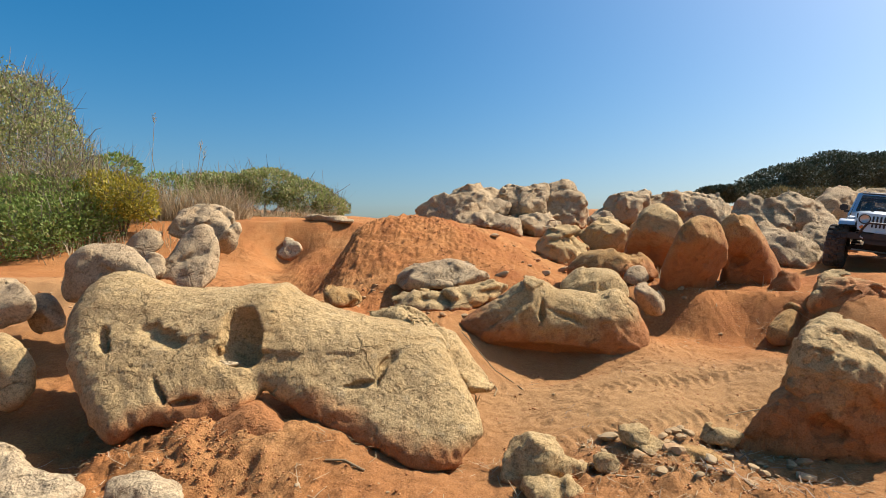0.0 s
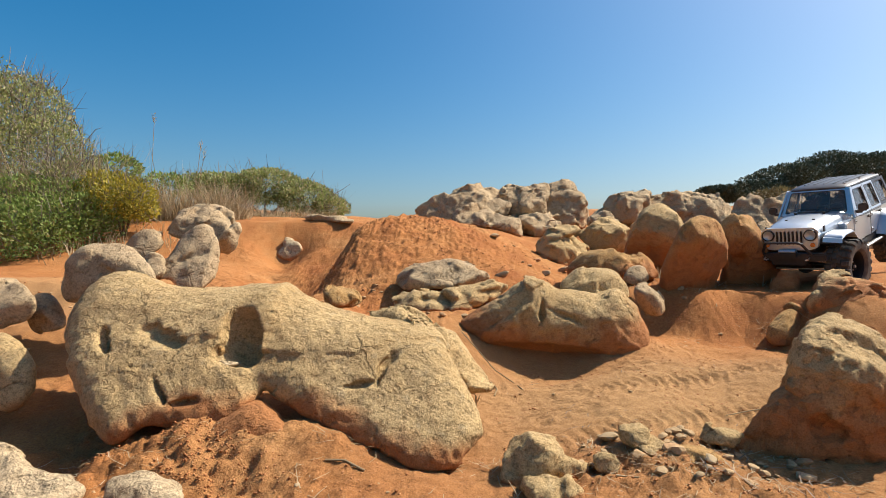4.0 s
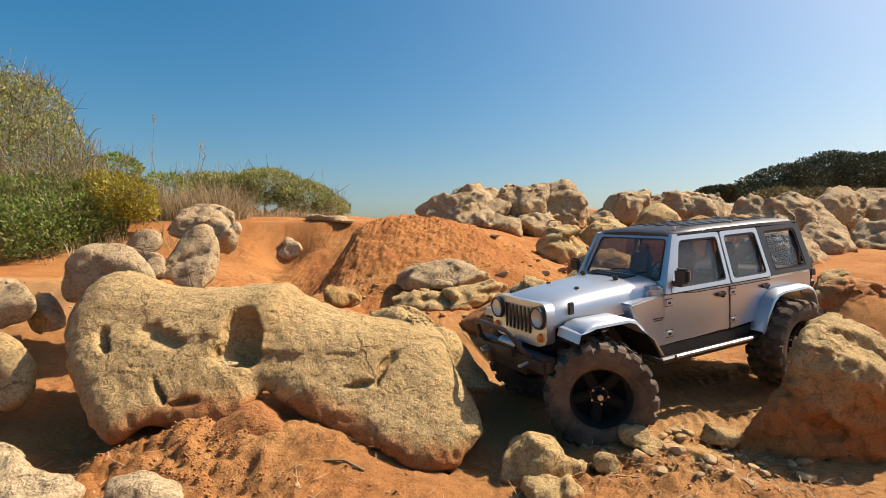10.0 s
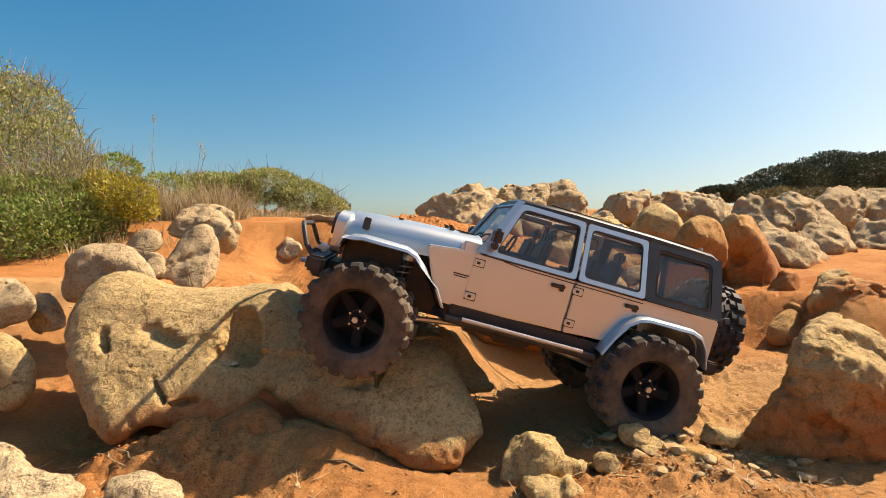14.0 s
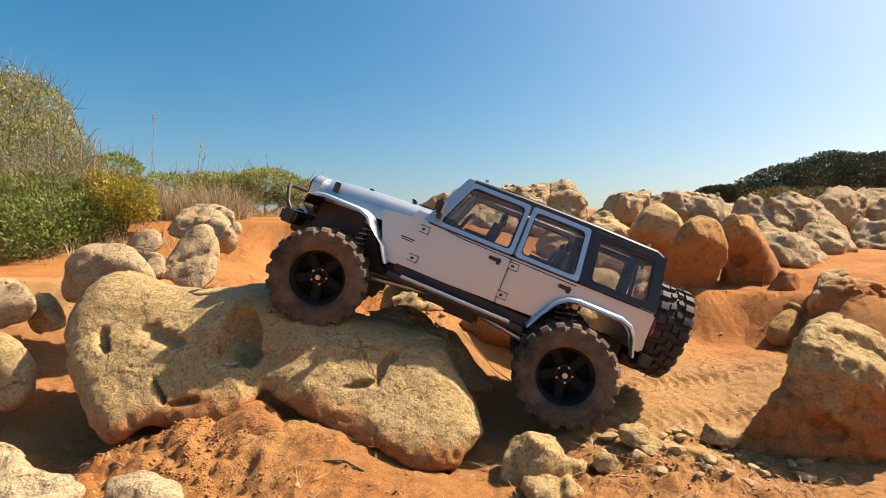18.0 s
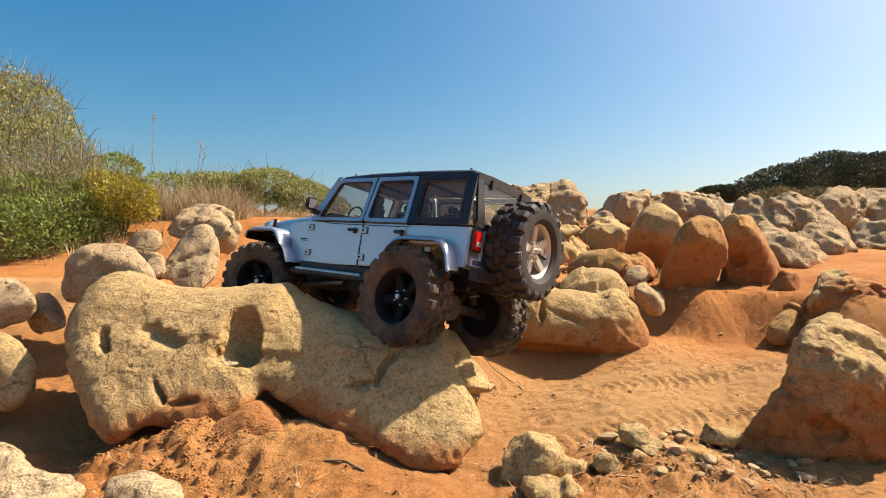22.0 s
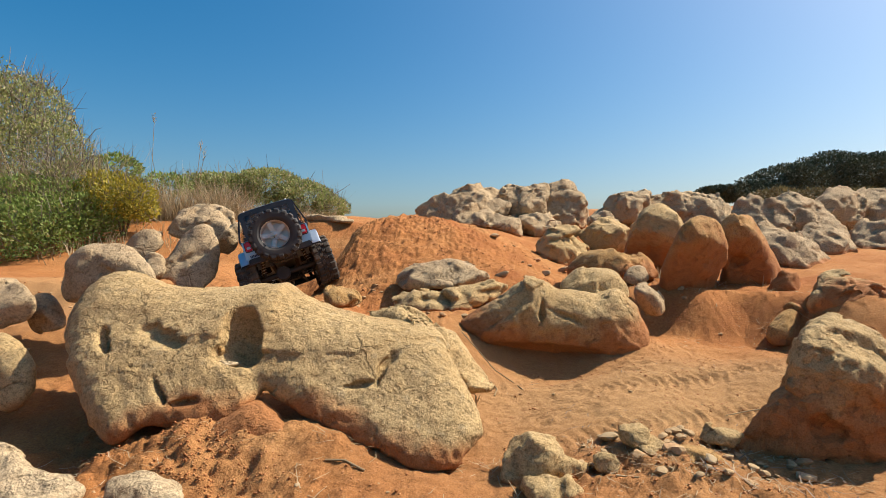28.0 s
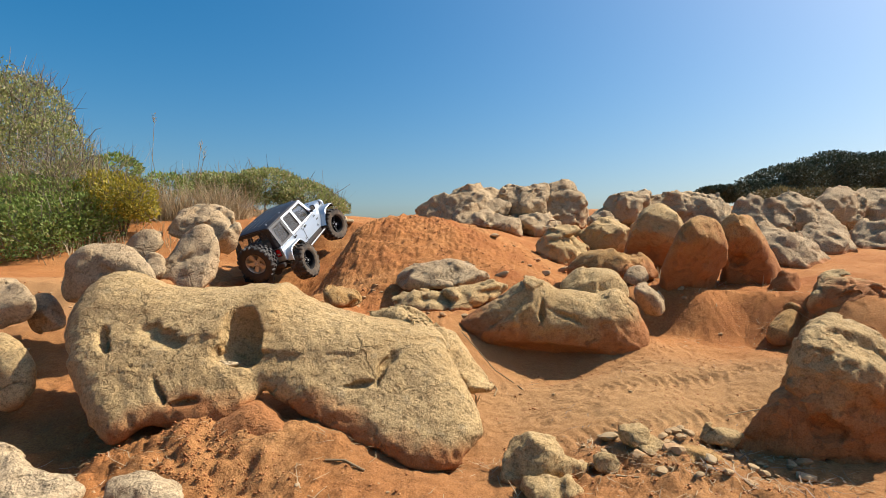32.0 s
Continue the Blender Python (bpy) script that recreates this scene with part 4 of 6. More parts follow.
def dusty(name, color, rough, metal, dust, dirt=(0.38, 0.2, 0.09), coat=0.0, scale=30):
    m, nt, b = material(name, rough, metal, color)
    p = coords(nt)
    fac = maths(nt, "MULTIPLY", ramp(nt, tex(nt, p, scale, 6, 0.7), (0.35, 0.0), (0.75, 1.0)), dust)
    nt.links.new(mix(nt, fac, color, dirt), b.inputs["Base Color"])
    nt.links.new(maths(nt, "ADD", maths(nt, "MULTIPLY", fac, 0.5), rough), b.inputs["Roughness"])
    b.inputs["Coat Weight"].default_value, b.inputs["Coat Roughness"].default_value = coat, 0.12
    return m


SILVER = dusty("silver_paint", (0.56, 0.60, 0.64), 0.36, 0.78, 0.08, coat=0.25)
BLACK = dusty("black_plastic", (0.016, 0.016, 0.018), 0.5, 0.0, 0.12)
ROOF = dusty("black_roof", (0.012, 0.015, 0.02), 0.42, 0.0, 0.08, coat=0.1)
STEEL = dusty("bare_metal", (0.55, 0.55, 0.56), 0.35, 0.9, 0.2)
RIMDARK = dusty("dark_rim", (0.004, 0.004, 0.005), 0.9, 0.0, 0.01)
RIMPALE = dusty("pale_rim", (0.60, 0.56, 0.50), 0.4, 0.6, 0.3)
RUBBER = dusty("tyre_rubber", (0.022, 0.021, 0.02), 0.9, 0.0, 0.95, dirt=(0.21, 0.15, 0.10), scale=22)
TREAD = dusty("spare_rubber", (0.02, 0.02, 0.021), 0.7, 0.0, 0.08, scale=22)
RED = material("red_lens", 0.2, 0.0, (0.55, 0.015, 0.015))[0]
ORANGE = material("orange_lens", 0.25, 0.0, (0.75, 0.22, 0.03))[0]
LENS = material("lamp_lens", 0.15, 0.3, (0.55, 0.55, 0.52))[0]
PLATE = material("plate_white", 0.5, 0.0, (0.6, 0.6, 0.62))[0]
INK = material("plate_ink", 0.6, 0.0, (0.04, 0.05, 0.12))[0]


def tinted_glass():
    m, nt, b = material("tinted_glass")
    nt.nodes.remove(b)
    t, g, x = nt.nodes.new("ShaderNodeBsdfTransparent"), nt.nodes.new("ShaderNodeBsdfGlossy"), nt.nodes.new("ShaderNodeMixShader")
    t.inputs[0].default_value = (0.90, 0.90, 0.90, 1)
    # even grey diffuse share, standing in for hazy sky reflections in the panes
    grey_haze, veil = nt.nodes.new("ShaderNodeBsdfDiffuse"), nt.nodes.new("ShaderNodeMixShader")
    grey_haze.inputs[0].default_value, veil.inputs[0].default_value = (0.42, 0.4, 0.37, 1), 0.07
    nt.links.new(t.outputs[0], veil.inputs[1])
    nt.links.new(grey_haze.outputs[0], veil.inputs[2])
    g.inputs["Roughness"].default_value = 0.06
    edge_on = nt.nodes.new("ShaderNodeLayerWeight")
    edge_on.inputs[0].default_value = 0.5
    gloss = maths(nt, "ADD", maths(nt, "MULTIPLY", maths(nt, "POWER", edge_on.outputs["Facing"], 4.0), 0.45), 0.03)
    nt.links.new(gloss, x.inputs[0])
    nt.links.new(veil.outputs[0], x.inputs[1])
    nt.links.new(g.outputs[0], x.inputs[2])
    nt.links.new(x.outputs[0], nt.nodes["Material Output"].inputs[0])
    return m


GLASS = tinted_glass()


def flank(x, z, s):
    """A point on the car's side: upright below the belt line, leaning in above it."""
    return (x, s * (0.0815 - max(0, z - 0.094) * 0.27), z)


def pane(name, corners, parent, label=""):
    ob = part(name, slab(corners, 0.0008), GLASS, parent, label)
    ob.visible_shadow = False
    return ob


car = tagged(new("model_car"), "silver model off-road car with black hardtop and big dusty tyres", "model car")
# tub, with the rear wheel arches cut out
TUB = [(.126, .088), (.088, .093), (-.226, .093), (-.226, .046), (-.212, .044), (-.206, .060), (-.194, .070), (-.124, .070), (-.110, .056), (-.099, .036), (.075, .030), (.100, .030), (.108, .044), (.117, .064)]
part("tub", prism(TUB, -.0800, .0800, .002), SILVER, car, smooth=True)
part("floor_deck", block((.30, .146, .006), (-.072, 0, .0935), 0), BLACK, car, "black interior deck")
for s in (1, -1):
    # doors: a lower skin that stands proud of the tub, then the window frame
    for nm, x0, x1, x2, hx, gx0 in (("front_door", .066, -.044, .036, -.0265, .060), ("rear_door", -.047, -.128, -.047, -.116, -.051)):
        if nm == "front_door":
            skin_line = [(.073, .0925), (.073, .040), (-.044, .034), (-.044, .0925)]
            frame_o = [(.064, .094), (-.044, .094), (-.044, .1605), (.0335, .1605)]
            frame_i = [(.0525, .099), (-.0385, .099), (-.0385, .155), (.0305, .155)]
        else:
            skin_line = [(-.047, .0925), (-.047, .034), (-.096, .037), (-.107, .056), (-.122, .073), (-.128, .0925)]
            frame_o = [(-.047, .094), (-.128, .094), (-.122, .1605), (-.047, .1605)]
            frame_i = [(-.0525, .099), (-.1215, .099), (-.1165, .155), (-.0525, .155)]
        pts = [(x, .0790 * s, z) for x, z in skin_line], [(x, .0815 * s, z) for x, z in skin_line]
        door = part(nm, solid(*pts, 0.0008), SILVER, car, smooth=True)
        fo, fi = rounded([flank(x, z, s) for x, z in frame_o], .004), rounded([flank(x, z, s) for x, z in frame_i], .006)
        if s < 0:
            fo, fi = fo[::-1], fi[::-1]
        part("window_frame", rim_frame(fo, fi, -.003), SILVER, door)
        gasket = rounded([flank(x, z, s) for x, z in frame_i], .006)
        small = rounded([flank(x * 0.97 + 0.03 * (frame_i[0][0] + frame_i[1][0]) / 2, .127 + (z - .127) * 0.93, s) for x, z in frame_i], .006)
        g0, g1 = ([Vector((p[0], p[1] + .0006 * s, p[2])) for p in q] for q in (gasket, small))
        part("window_seal", rim_frame(g0 if s > 0 else g0[::-1], g1 if s > 0 else g1[::-1], -.0016), BLACK, door, "black rubber window seal")
        pane("window_pane", [Vector((p[0], p[1] - .0012 * s, p[2])) for p in (gasket if s > 0 else gasket[::-1])], door)
        part("door_handle", join(block((.016, .004, .0045), (hx, .084 * s, .0825), .001), block((.005, .003, .008), (hx - .005, .083 * s, .0815), .0008)), BLACK, door, "black door handle")
        for hz in ((.0835, .0455) if nm == "front_door" else (.0825, .0455)):
            hx2 = .0665 if nm == "front_door" else -.0505
            hinge = part("hinge", block((.0115, .003, .0075), (hx2, .0825 * s, hz), .001), SILVER, door, "silver door hinge")
            part("hinge_pocket", join(block((.0125, .0004, .001), (hx2, .0821 * s, hz - .0042), 0), block((.0125, .0004, .001), (hx2, .0821 * s, hz + .0042), 0),
                 block((.001, .0004, .008), (hx2 - .006, .0821 * s, hz), 0), block((.004, .001, .003), (hx2 + .001, .0843 * s, hz), .0003)), BLACK, hinge)
        seam = [(x, .0817 * s, z) for x, z in (((.0655, .093), (-.0445, .093)) if nm == "front_door" else ((-.0465, .093), (-.128, .093)))]
        part("door_seam", block((abs(seam[1][0] - seam[0][0]), .0006, .0012), ((seam[0][0] + seam[1][0]) / 2, .0818 * s, .0932), 0), BLACK, door)
    # the seam that drops from the mirror to the belt line, and the upright gap between the doors
    part("belt_seam", tube([(.060, .0820 * s, .1075), (.050, .0821 * s, .0975), (.040, .0821 * s, .0925), (.020, .0821 * s, .0905), (-.128, .0821 * s, .0895)], .0006, 5), BLACK, car, "dark seam along the belt line")
    part("door_gap", block((.0010, .0006, .055), (-.0455, .0816 * s, .062), 0), BLACK, car, "dark gap between the doors")
    part("side_badge", join(block((.022, .0006, .0014), (.080, .0803 * s, .066), 0), block((.015, .0006, .0012), (.0825, .0803 * s, .0635), 0)), BLACK, car, "small dark badge strip")
    # windscreen pillar and cowl side
    part("a_pillar", slab([(.062, .0795 * s, .094), (.072, .079 * s, .094), (.0405, .063 * s, .163), (.032, .0635 * s, .163)][::s], .004), SILVER, car)
    # quarter of the hardtop with its window
    qo = rounded([flank(x, z, s) for x, z in ((-.1285, .094), (-.2245, .094), (-.2165, .1605), (-.1225, .1605))], .003)
    qi = rounded([flank(x, z, s) for x, z in ((-.139, .100), (-.2105, .100), (-.205, .1545), (-.1345, .1545))], .006)
    if s < 0:
        qo, qi = qo[::-1], qi[::-1]
    quarter = part("hardtop_side", rim_frame(qo, qi, -.003), ROOF, car, "black hardtop side")
    pane("quarter_window", [Vector((p[0], p[1] - .001 * s, p[2])) for p in qi], quarter)
    part("window_seal", rim_frame([Vector((p[0], p[1] + .0012 * s, p[2])) for p in qi],
         [Vector((-.172 + (p[0] + .172) * .92, p[1] + .0012 * s, .127 + (p[2] - .127) * .9)) for p in qi], -.001), BLACK, quarter)
    # mirror
    mirror = part("mirror", block((.009, .020, .018), (.058, .0955 * s, .1165), .003), BLACK, car, "black wing mirror")
    part("mirror_arm", block((.006, .016, .007), (.056, .086 * s, .106), .001), BLACK, mirror)
    part("mirror_glass", block((.0006, .015, .013), (.0532, .0955 * s, .1165), 0), STEEL, mirror)
    # flares
    for nm, path in (("front_flare", [(.2060, .063), (.2030, .0715), (.196, .0770), (.184, .0795), (.136, .0795), (.124, .0755), (.115, .066), (.104, .046), (.0955, .028)]),
                     ("rear_flare", [(-.089, .026), (-.099, .047), (-.1115, .066), (-.123, .0745), (-.136, .0775), (-.188, .0775), (-.201, .073), (-.2095, .062), (-.2165, .040)])):
        bm = bmesh.new()
        rows = []
        for k, (x, z) in enumerate(path):
            xa, za = path[max(k - 1, 0)]
            xb, zb = path[min(k + 1, len(path) - 1)]
            nv = Vector((-(zb - za), 0, xb - xa)).normalized() * (1 if nm == "rear_flare" else -1) * -1
            if nv.z < 0 and 2 <= k <= 6:
                nv = -nv
            i = 0.062 if nm == "front_flare" else 0.078
            mid = Vector((x, 0, z))
            cross = [mid + Vector((0, i * s, 0)), mid + Vector((0, .094 * s, -.0005)), mid + Vector((0, .0975 * s, -.0015)) - nv * .001, mid + Vector((0, .0985 * s, -.0025)) - nv * .003,
                     mid + Vector((0, .0965 * s, -.0025)) - nv * .004, mid + Vector((0, i * s, 0)) - nv * .003]
            rows.append([bm.verts.new(v) for v in cross])
        for a, b in zip(rows, rows[1:]):
            for j in range(6):
                bm.faces.new((a[j], a[(j + 1) % 6], b[(j + 1) % 6], b[j]))
        bm.faces.new(rows[0])
        bm.faces.new(rows[-1][::-1])
        flare = part(nm, bm, SILVER, car, smooth=True)
        inner = [(x * 1.0, z - .0045) for x, z in path]
        liner = bmesh.new()
        va = [[liner.verts.new((x, y * s, z)) for x, z in inner] for y in (.04, .097)]
        for j in range(len(inner) - 1):
            liner.faces.new((va[0][j], va[0][j + 1], va[1][j + 1], va[1][j]))
        bmesh.ops.solidify(liner, geom=liner.faces[:], thickness=.0015)
        part("arch_liner", liner, BLACK, flare, "black wheel arch liner")
    # rock slider with its tubes
    slider = part("rock_slider", tube([(.098, .070 * s, .022), (.088, .088 * s, .016), (-.088, .088 * s, .016), (-.098, .070 * s, .022)], .0045), BLACK, car, "black rock slider tube")
    part("step_bar", tube([(.07, .0945 * s, .020), (-.07, .0945 * s, .020)], .0026), STEEL, slider, "scuffed bare metal step bar")
    part("sill", block((.185, .008, .016), (-.008, .0755 * s, .024), .001), BLACK, car, "black sill under the doors")
    for x in (.06, .0, -.06):
        part("slider_bracket", tube([(x, .04 * s, .016), (x, .088 * s, .016)], .003, 6), BLACK, slider)
    # shocks, one at each wheel
    for x in (.150, -.150):
        shock = part("shock_absorber", tube([(x, .058 * s, .002), (x * .93, .047 * s, .074)], .0048, 10), BLACK, car, "black shock absorber")
        coil = [(x + (x * .93 - x) * t + .0072 * math.cos(a), (.058 - .011 * t) * s + .0072 * math.sin(a), .012 + .05 * t) for t, a in ((k / 64, k * 2 * math.pi / 9) for k in range(65))]
        part("spring", tube(coil, .0011, 5), STEEL, shock, "bare metal coil spring")
        part("collar", disc(.0085, (x * .935, .048 * s, .066), "Z", .006, 14), STEEL, shock)
    # lower links
    for x0, x1 in ((.150, .035), (-.150, -.035)):
        part("link", tube([(x0, .042 * s, -.006), (x1, .030 * s, .008)], .0035, 8), STEEL if s > 0 else BLACK, car)
    part("chassis_rail", join(block((.40, .008, .016), (.0, .030 * s, .028), .001), block((.05, .008, .02), (-.19, .030 * s, .035), .001)), BLACK, car, "black chassis rail")
    tail = part("tail_light", block((.006, .0155, .023), (-.2285, .0665 * s, .078), .002), RED, car, "red tail light")
    part("light_surround", join(block((.004, .0018, .0255), (-.2275, (.0665 + .0086) * s, .078), .0005), block((.004, .0018, .0255), (-.2275, (.0665 - .0086) * s, .078), .0005),
         block((.004, .0154, .0018), (-.2275, .0665 * s, .0904), .0005), block((.004, .0154, .0018), (-.2275, .0665 * s, .0656), .0005)), BLACK, tail)
    part("reversing_lens", block((.0012, .009, .006), (-.2318, .0665 * s, .074), .0003), LENS, tail)

# engine bay, hood and front
part("engine_bay", join(block((.135, .088, .06), (.137, 0, .058), .003), block((.05, .05, .03), (.10, 0, .02), .002)), BLACK, car, "black inner wings and motor bay")
bm = bmesh.new()
sections = []
for x, w, top, low in ((.2165, .047, .0885, .070), (.2140, .0530, .0945, .070), (.2060, .0560, .0980, .070), (.175, .0585, .1020, .071), (.135, .0620, .1055, .073), (.095, .0665, .1085, .076), (.0660, .0705, .1105, .080)):
    ring = [(w, low), (w, low + .4 * (top - low)), (w - .003, top - .010), (w - .008, top - .004), (w - .017, top - .0008), (w * .45, top + .0022), (0, top + .003)]
    ring = ring + [(-y, z) for y, z in ring[-2::-1]]
    sections.append([bm.verts.new((x, y, z)) for y, z in ring])
for a, b in zip(sections, sections[1:]):
    for j in range(len(a)):
        bm.faces.new((a[j], a[(j + 1) % len(a)], b[(j + 1) % len(a)], b[j]))
bm.faces.new(sections[0])
bm.faces.new(sections[-1][::-1])
hood = part("hood", bm, SILVER, car, smooth=True)
part("cowl", block((.026, .150, .022), (.076, 0, .0925), .004), SILVER, car, smooth=True)
part("hood_vent", block((.020, .07, .0012), (.080, 0, .1125), .0004), BLACK, hood, "dark cowl vent under the windscreen")
for s in (1, -1):
    latch = part("hood_latch", block((.008, .0035, .014), (.186, .0595 * s, .091), .001), BLACK, hood, "black hood latch")
    part("washer_nozzle", join(disc(.0032, (.100, .030 * s, .1115), "Z", .005, 10), block((.006, .004, .003), (.102, .030 * s, .1145), .0008)), BLACK, hood, "black washer nozzle")
    part("bonnet_bump", disc(.003, (.150, .028 * s, .1065), "Z", .003, 10), BLACK, hood)
# grille with seven slots
outline = rounded([(.2155, .0565, .0535), (.2155, .0590, .090), (.2120, .0500, .0985), (.2120, -.0500, .0985), (.2155, -.0590, .090), (.2155, -.0565, .0535), (.2155, -.040, .0475), (.2155, .040, .0475)], .005, 2)
grille = part("grille", solid([(x + .004, y, z) for x, y, z in outline], [(x - .008, y, z) for x, y, z in outline]), SILVER, car, smooth=True)
for k in range(7):
    y = (k - 3) * .0082
    part("grille_slot", block((.0016, .0042, .031), (.2196, y, .0760), .0016), BLACK, grille, "black grille slot")
for s in (1, -1):
    lamp = part("headlight", lathe([(.2188, .0), (.2205, .0085), (.2222, .0105), (.2185, .0115)], 28, "X"), LENS, grille, "round clear headlight", True)
    part("bezel", lathe([(.2185, .0105), (.2228, .0112), (.2228, .0128), (.2185, .0136), (.2180, .0105)], 28, "X"), BLACK, lamp, smooth=True)
    part("reflector", disc(.0045, (.2215, .0430 * s, .0820), "X", .002, 16), STEEL, lamp)
    lamp.location = (0, .0430 * s, .0820)
    lamp.children[1].location = (0, -.0430 * s, -.0820)
    mark = part("side_marker", lathe([(.2235, 0), (.2230, .004), (.2190, .0052)], 18, "X"), ORANGE, grille, "orange marker lamp", True)
    mark.location = (0, .0465 * s, .0595)
# bumper, winch plate and bull bar
bumper = part("front_bumper", join(block((.020, .150, .018), (.228, 0, .034), .003), block((.030, .07, .022), (.220, 0, .026), .002), block((.012, .04, .012), (.236, 0, .040), .002)), BLACK, car, "black steel front bumper")
part("bull_bar", tube([(.232, .050, .036), (.246, .046, .050), (.255, .037, .068), (.257, .031, .0715), (.257, -.031, .0715), (.255, -.037, .068), (.246, -.046, .050), (.232, -.050, .036)], .0030), BLACK, bumper, "black bull bar hoop")
part("winch_drum", disc(.006, (.232, 0, .046), "Y", .035, 14), STEEL, bumper)
for s in (1, -1):
    part("tow_hook", tube([(.238, .045 * s, .034), (.247, .045 * s, .032), (.247, .040 * s, .030), (.238, .040 * s, .030)], .0018, 6), STEEL, bumper)
part("skid_plate", block((.035, .07, .003), (.212, 0, .012), .0008, Matrix.Rotation(radians(-35), 4, "Y")), BLACK, car, "black skid plate")
part("gearbox", join(block((.09, .045, .03), (.01, 0, .012), .004), block((.05, .04, .02), (-.01, 0, .002), .004)), BLACK, car, "black gearbox and skid")
part("drive_shaft", tube([(.15, .0, .0), (.03, 0, .012)], .0035), STEEL, car)
part("drive_shaft", tube([(-.15, .0, .0), (-.03, 0, .012)], .0035), STEEL, car)
# windscreen
wo = [(.0650, .0755, .1000), (.0650, -.0755, .1000), (.0360, -.0635, .1645), (.0360, .0635, .1645)]
wi = [(.0630, .0665, .1075), (.0630, -.0665, .1075), (.0395, -.0570, .1580), (.0395, .0570, .1580)]
screen = part("windscreen_frame", rim_frame(rounded(wo, .004), rounded(wi, .005), -.004), SILVER, car, smooth=True)
pane("windscreen", rounded([(x - .001, y, z) for x, y, z in wi], .005), screen)
part("screen_seal", rim_frame(rounded([(x + .0012, y, z) for x, y, z in wi], .005), rounded([(x + .0012, y * .97, .13 + (z - .13) * .94) for x, y, z in wi], .005), -.001), BLACK, screen)
part("wiper", tube([(.0665, .010, .106), (.0600, .035, .117), (.0590, .055, .118)], .0009, 6), BLACK, screen)
part("wiper", tube([(.0665, -.035, .106), (.0600, -.012, .117), (.0590, .008, .118)], .0009, 6), BLACK, screen)
# roof
bm = bmesh.new()
sections = []
for x, w, top in ((.0380, .0600, .1640), (.0320, .0635, .1672), (-.03, .0648, .1695), (-.13, .0648, .1700), (-.205, .0640, .1685), (-.2150, .0615, .1650)):
    ring = [(w, top - .0075), (w - .0005, top - .0035), (w - .004, top - .0008), (w * .5, top + .0010), (0, top + .0014)]
    ring = ring + [(-y, z) for y, z in ring[-2::-1]]
    sections.append([bm.verts.new((x, y, z)) for y, z in ring])
for a, b in zip(sections, sections[1:]):
    for j in range(len(a)):
        bm.faces.new((a[j], a[(j + 1) % len(a)], b[(j + 1) % len(a)], b[j]))
bm.faces.new(sections[0])
bm.faces.new(sections[-1][::-1])
roof = part("roof", bm, ROOF, car, "glossy black hardtop roof", True)
for y in (-.042, -.021, 0, .021, .042):
    part("roof_rib", block((.19, .0035, .0012), (-.10, y, .1712), .0005), ROOF, roof)
for x in (.02, -.09, -.195):
    for s in (1, -1):
        part("roof_stud", disc(.0022, (x, .052 * s, .1710), "Z", .003, 10), STEEL, roof, "bright stud on the roof")
# rear
part("tailgate", block((.004, .108, .046), (-.2265, 0, .0700), .001), SILVER, car)
part("rear_panel", join(block((.003, .012, .066), (-.2205, .060, .128), 0, Matrix.Rotation(radians(8), 4, "Y")), block((.003, .012, .066), (-.2205, -.060, .128), 0, Matrix.Rotation(radians(8), 4, "Y")),
     block((.003, .128, .010), (-.2168, 0, .1575), 0), block((.003, .14, .008), (-.2245, 0, .0975), 0)), ROOF, car, "black hardtop back")
pane("rear_window", [(-.2235, .056, .101), (-.2165, .056, .154), (-.2165, -.056, .154), (-.2235, -.056, .101)], car)
for s in (1, -1):
    part("window_hinge", block((.003, .006, .012), (-.2195, .036 * s, .154), .0008), BLACK, car, "black rear window hinge")
rear = part("rear_bumper", join(block((.016, .150, .014), (-.236, 0, .038), .002), block((.020, .05, .02), (-.232, 0, .030), .002)), BLACK, car, "black rear bumper")
plate = part("number_plate", block((.0012, .026, .010), (-.2278, .060, .0525), 0), PLATE, car, "small white plate")
for k in range(6):
    part("plate_bar", block((.0004, .0024, .0055), (-.2286, .0515 + .0034 * k, .0525), 0), INK, plate)
part("spare_carrier", join(tube([(-.226, .0, .079), (-.252, 0, .079)], .006), block((.012, .02, .04), (-.236, 0, .07), .002)), BLACK, car)
# interior
for x, z in ((.005, .111), (-.085, .109)):
    for s in (1, -1):
        seat = part("seat", join(block((.012, .040, .040), (x - .016, .034 * s, z), .005, Matrix.Rotation(radians(-12), 4, "Y")), block((.038, .040, .012), (x + .004, .034 * s, .100), .004)), BLACK, car, "black seat")
        part("headrest", block((.008, .022, .014), (x - .023, .034 * s, z + .025), .003), BLACK, seat)
part("dashboard", block((.022, .14, .016), (.046, 0, .101), .004), BLACK, car, "black dashboard")
part("steering_wheel", tube([(.028 - .004 * math.sin(a), .034 + .013 * math.cos(a), .113 + .012 * math.sin(a)) for a in np.linspace(0, 2 * math.pi, 19)], .0015, 6), BLACK, car)
for x in (-.040, -.132):
    part("roll_bar", tube([(x, .066, .096), (x, .060, .153), (x, -.060, .153), (x, -.066, .096)], .003, 7), BLACK, car, "black roll bar")


